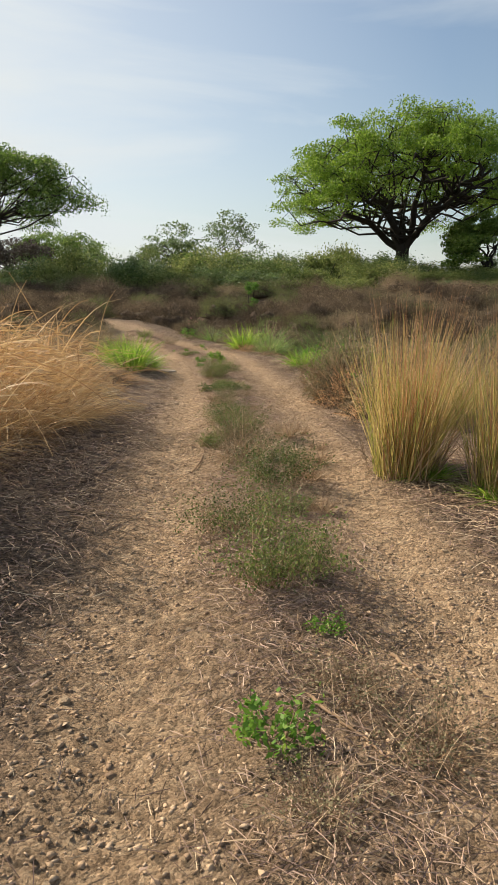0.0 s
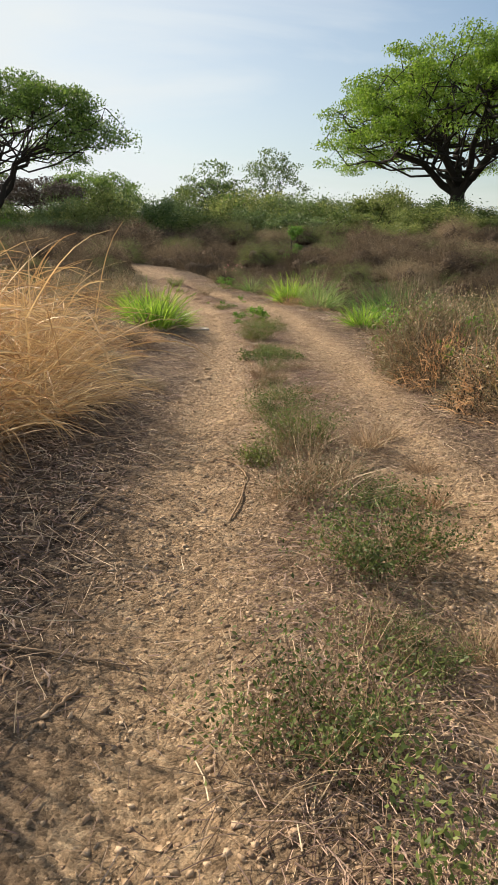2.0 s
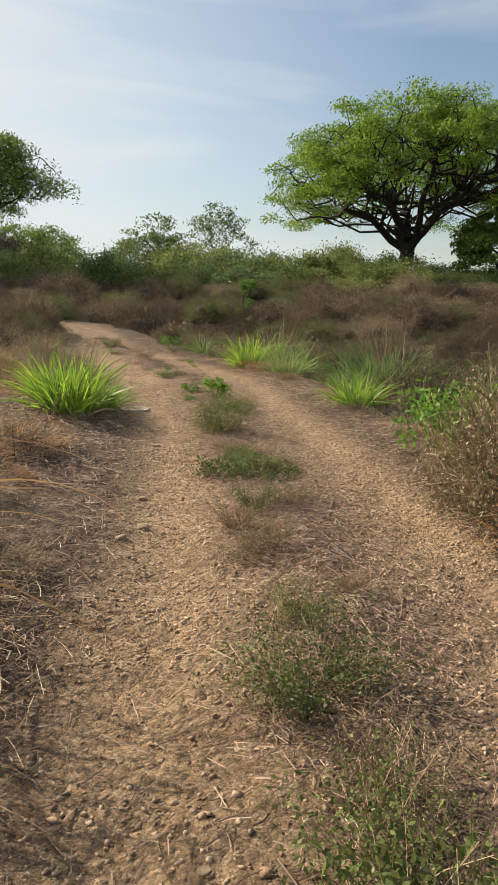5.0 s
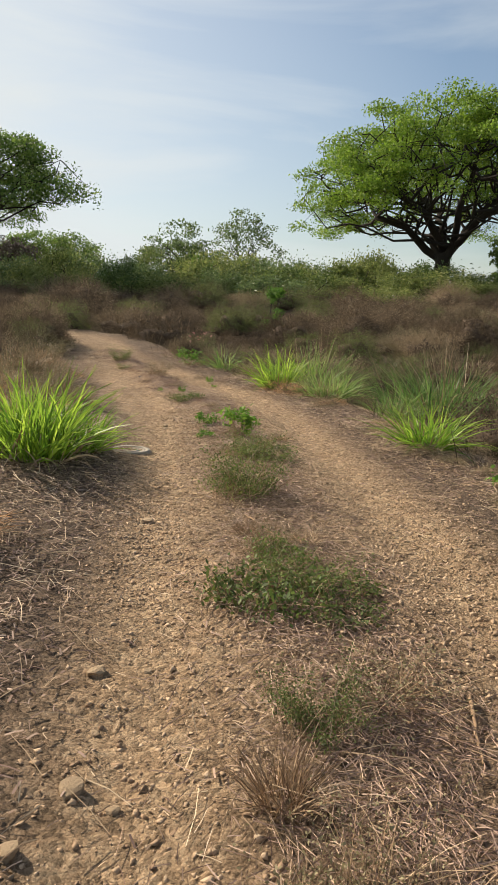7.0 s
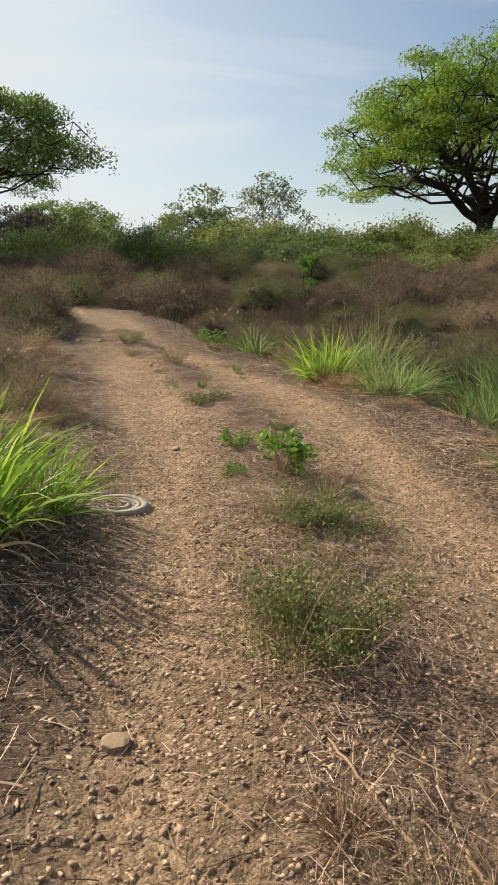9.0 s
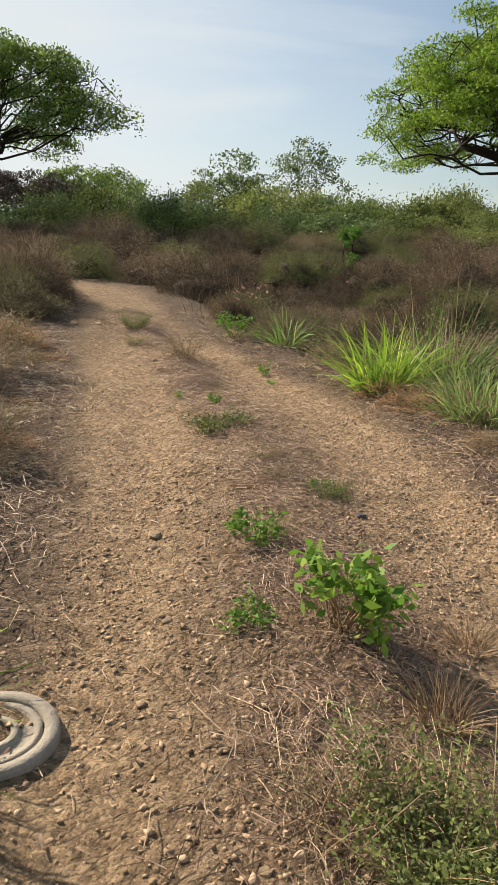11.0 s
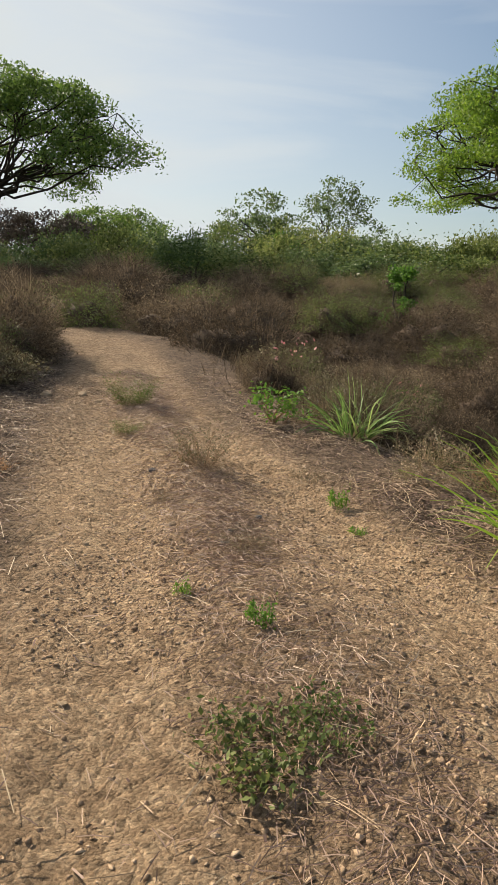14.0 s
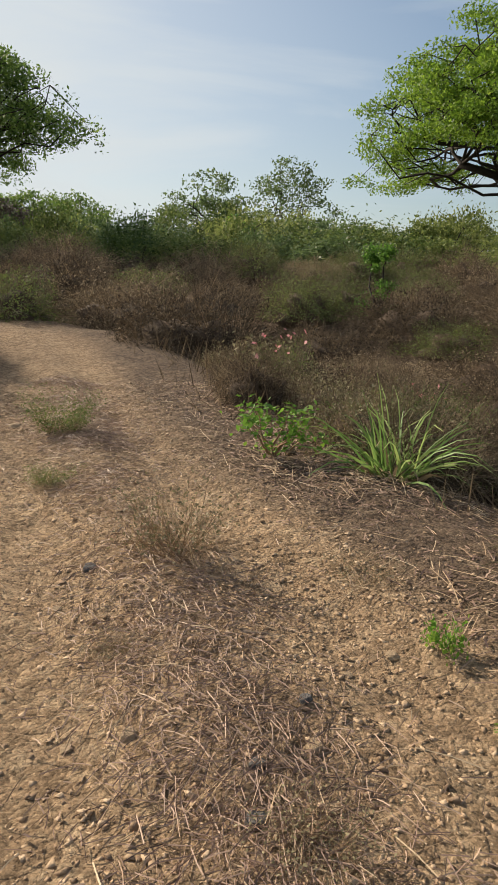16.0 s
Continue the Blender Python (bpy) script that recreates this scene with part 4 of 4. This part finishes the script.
for k in range(46):
    y = rng.uniform(1.0, 21)
    x = float(along(y, EDGE_L)) - 0.1 - 0.9 * abs(rng.normal()) if k % 2 else float(along(y, HUMP)) + 0.35 * rng.normal()
    a, L = rng.uniform(0, np.pi), rng.uniform(0.08, 0.28)
    stick([(x, y, 0.0), (x + L * math.cos(a), y + L * math.sin(a), 0.015)], rng.uniform(0.003, 0.006), "broken dry straw stalk on the ground")


def stone_mesh(mat, squash=0.6, seed=0):
    bm = bmesh.new()
    bmesh.ops.create_icosphere(bm, subdivisions=2, radius=1.0)
    off = Vector((seed * 3.1, seed * 1.7, 0))
    for v in bm.verts:
        n = noise.noise(v.co * 1.2 + off) * 0.45 + noise.noise(v.co * 3.0 + off) * 0.12
        v.co *= 1 + n
        v.co.z *= squash
        for ax, lim in ((0, 0.92), (1, 0.95), (2, 0.42)):
            v.co[ax] = max(-lim, min(lim, v.co[ax]))
    me = bpy.data.meshes.new("stone")
    bm.to_mesh(me); bm.free()
    me.materials.append(mat)
    return me


TAN = [stone_mesh(ROCK, 0.6, s) for s in range(5)]
GREY = [stone_mesh(SLATE, 0.7, s + 9) for s in range(2)]


def stone(x, y, r, me, label, sink=0.22):
    r = r * (0.72 if r < 0.05 else 0.45)
    ob = tagged(new("stone", me), label, "stone", "stones on the track")
    ob.matrix_basis = pose(x, y, ground_at(x, y) + r * (0.3 - sink), rng.uniform(-12, 12), rng.uniform(-12, 12), rng.uniform(0, 360)) @ Matrix.Scale(r, 4)


for x, y, r in ((0.2, 1.5, 0.035), (0.86, 1.66, 0.035), (-0.24, 10.65, 0.09), (-0.16, 9.94, 0.09), (-0.26, 9.66, 0.08), (-0.35, 12.81, 0.13), (-0.71, 16.85, 0.08), (-0.7, 16.72, 0.06),
                (-1.69, 21.32, 0.05), (-0.93, 21.3, 0.045), (-0.9, 21.05, 0.05), (-1.5, 21.35, 0.04), (-0.05, 16.95, 0.04), (-0.35, 16.95, 0.05), (-0.2, 17.3, 0.05), (-4.0, 25.3, 0.16), (-3.6, 25.5, 0.13),
                (-3.3, 25.2, 0.11), (-2.9, 25.35, 0.1), (-2.6, 25.1, 0.09), (-2.95, 20.2, 0.08), (-0.6, 21.9, 0.04)):
    stone(x, y, r, TAN[rng.integers(0, 5)], "flat tan stone half sunk in the track")
for x, y, r in ((-1.1, 21.2, 0.06), (-1.1, 21.0, 0.07), (-0.95, 21.53, 0.055), (-1.92, 22.48, 0.075), (0.42, 17.2, 0.08)):
    stone(x, y, r, GREY[rng.integers(0, 2)], "dark grey broken stone on the track", 0.12)
for k in range(150):
    y = rng.uniform(0.6, 26)
    u = rng.random()
    x = float(along(y, EDGE_L)) * (1 - u) + float(along(y, EDGE_R)) * u
    stone(x, y, rng.uniform(0.012, 0.032), TAN[rng.integers(0, 5)], "small tan stone on the track")


def manhole(x, y):
    """A round concrete cover with raised rings, half grown over."""
    ob = thing("manhole_cover", "round weathered concrete manhole cover with raised rings", "manhole")
    prof = [(0.0, 0.03), (0.1, 0.03), (0.105, 0.045), (0.15, 0.045), (0.155, 0.03), (0.23, 0.03), (0.235, 0.045), (0.28, 0.045), (0.285, 0.02)]
    rimp = [(0.29, -0.1), (0.29, 0.045), (0.3, 0.055), (0.37, 0.055), (0.38, 0.04), (0.385, -0.1)]
    for nm, pr in (("cover", prof), ("rim", rimp)):
        n = 40
        a = np.linspace(0, 2 * np.pi, n, endpoint=False)
        V = np.array([[r * np.cos(t), r * np.sin(t), z] for r, z in pr for t in a])
        i, j = np.meshgrid(np.arange(len(pr) - 1), np.arange(n), indexing="ij")
        k = (j + 1) % n
        F = np.stack([i * n + j, i * n + k, (i + 1) * n + k, (i + 1) * n + j], -1).reshape(-1, 4)
        part(nm, mesh_from(nm, V, F, CONCRETE), ob)
    ob.matrix_basis = pose(x, y, ground_at(x, y) - 0.032, 0, 2, 0) @ Matrix.Diagonal((0.55, 0.55, 0.8, 1))


manhole(-0.88, 15.22)


# ---------------------------------------------------------------- gravel and chaff, too many to count
def track_points(n, y0, y1, dense):
    """Points of the plan, y from y0 to y1, kept with the chance that dense(x, y) gives."""
    out = []
    while sum(len(o) for o in out) < n:
        y = rng.uniform(y0, y1, n)
        x = along(y, EDGE_L) - 1.8 + rng.random(n) * (along(y, EDGE_R) - along(y, EDGE_L) + 3.6)
        keep = rng.random(n) < dense(x, y)
        out.append(np.stack([x[keep], y[keep]], 1))
    return np.concatenate(out)[:n]


def gravel(n, least, span, power, label):
    clump = lambda x, y: np.clip(0.45 + 0.7 * value_noise(x * 1.3, y * 1.3, 8), 0.05, 1) * (0.25 + 0.75 * sstep(-0.3, 0.3, x - along(y, EDGE_L)) * sstep(-0.4, 0.2, along(y, EDGE_R) - x))
    p = track_points(n, -0.5, 27, clump)
    r = least + span * rng.random(n) ** power
    octa = np.array([[1, 0, 0], [0, 1, 0], [-1, 0, 0], [0, -1, 0], [0, 0, 1], [0, 0, -1]], float)
    tri = np.array([[0, 1, 4], [1, 2, 4], [2, 3, 4], [3, 0, 4], [1, 0, 5], [2, 1, 5], [3, 2, 5], [0, 3, 5]])
    V = octa[None] * (1 + 0.35 * rng.normal(size=(n, 6, 1)).clip(-1.3, 1.3)) * np.array([1, 1, 0.5]) + 0.36 * rng.normal(size=(n, 6, 3)).clip(-1.2, 1.2)
    t = rng.uniform(0, 2 * np.pi, n); c, s = np.cos(t)[:, None], np.sin(t)[:, None]
    V = np.stack([V[..., 0] * c - V[..., 1] * s, V[..., 0] * s + V[..., 1] * c, V[..., 2]], -1) * r[:, None, None]
    V += np.stack([p[:, 0], p[:, 1], height(p[:, 0], p[:, 1]) + r * 0.05], 1)[:, None]
    F = (np.arange(n) * 6)[:, None, None] + tri[None]
    tagged(new("gravel", mesh_from("gravel", V.reshape(-1, 3), F.reshape(-1, 3), PEBBLE)), label, "gravel", kind="stuff")


def chaff(name, label, n, mat, dense, long, width, lift):
    p = track_points(n, -0.5, 27, dense)
    a = rng.uniform(0, 2 * np.pi, n)
    L = long * rng.uniform(0.3, 1.5, n)
    e = np.stack([np.cos(a), np.sin(a)], 1) * L[:, None] / 2
    w = np.stack([-np.sin(a), np.cos(a)], 1) * (width * rng.uniform(0.6, 1.5, n) / 2)[:, None]
    z0 = height(p[:, 0] - e[:, 0], p[:, 1] - e[:, 1]) + 0.004 + lift * rng.random(n)
    z2 = height(p[:, 0] + e[:, 0], p[:, 1] + e[:, 1]) + 0.004 + lift * rng.random(n)
    z1 = (z0 + z2) / 2 + 0.05 * L * rng.random(n)
    rows = []
    for q, z in ((p - e, z0), (p + rng.normal(size=(n, 2)) * 0.025 * L[:, None], z1), (p + e, z2)):
        rows += [np.column_stack([q - w, z]), np.column_stack([q + w, z + 0.0015])]
    V = np.stack(rows, 1).reshape(-1, 3)
    F = ((np.arange(n) * 6)[:, None, None] + np.array([[0, 1, 3, 2], [2, 3, 5, 4]])[None]).reshape(-1, 4)
    tagged(new(name, mesh_from(name, V, F, mat)), label, "litter", kind="stuff")


def on_ridge(x, y):
    return 0.9 * np.exp(-((x - along(y, HUMP)) / 0.36) ** 2) * np.clip(0.6 + 0.7 * value_noise(x * 1.7, y * 1.7, 6), 0.1, 1) + 0.02


def on_verge(x, y):
    return np.clip(sstep(0.25, -0.35, x - along(y, EDGE_L)) + sstep(-0.35, 0.3, x - along(y, EDGE_R)), 0.02, 1) * np.clip(0.6 + 0.6 * value_noise(x, y, 4), 0.1, 1)


gravel(90000, 0.004, 0.012, 3.2, "loose tan gravel scattered over the track")
gravel(6500, 0.007, 0.013, 2.6, "pale crumbled clods and pebbles on the track")
chaff("straw_litter", "dry straw litter covering the middle ridge", 62000, RIDGE, on_ridge, 0.075, 0.0018, 0.026)
chaff("straw_litter", "long bleached straws on the middle ridge", 4500, CHAFF, on_ridge, 0.13, 0.0019, 0.03)
chaff("straw_litter", "matted dead grass and straw along the verges", 24000, CHAFF, on_verge, 0.17, 0.0026, 0.05)
chaff("straw_litter", "short broken straw strewn over the track", 12000, CHAFF, lambda x, y: 0.5 + 0 * x, 0.055, 0.0022, 0.006)
chaff("leaf_litter", "dark brown dead leaves and chaff along the verges", 48000, RIDGE, on_verge, 0.05, 0.006, 0.02)
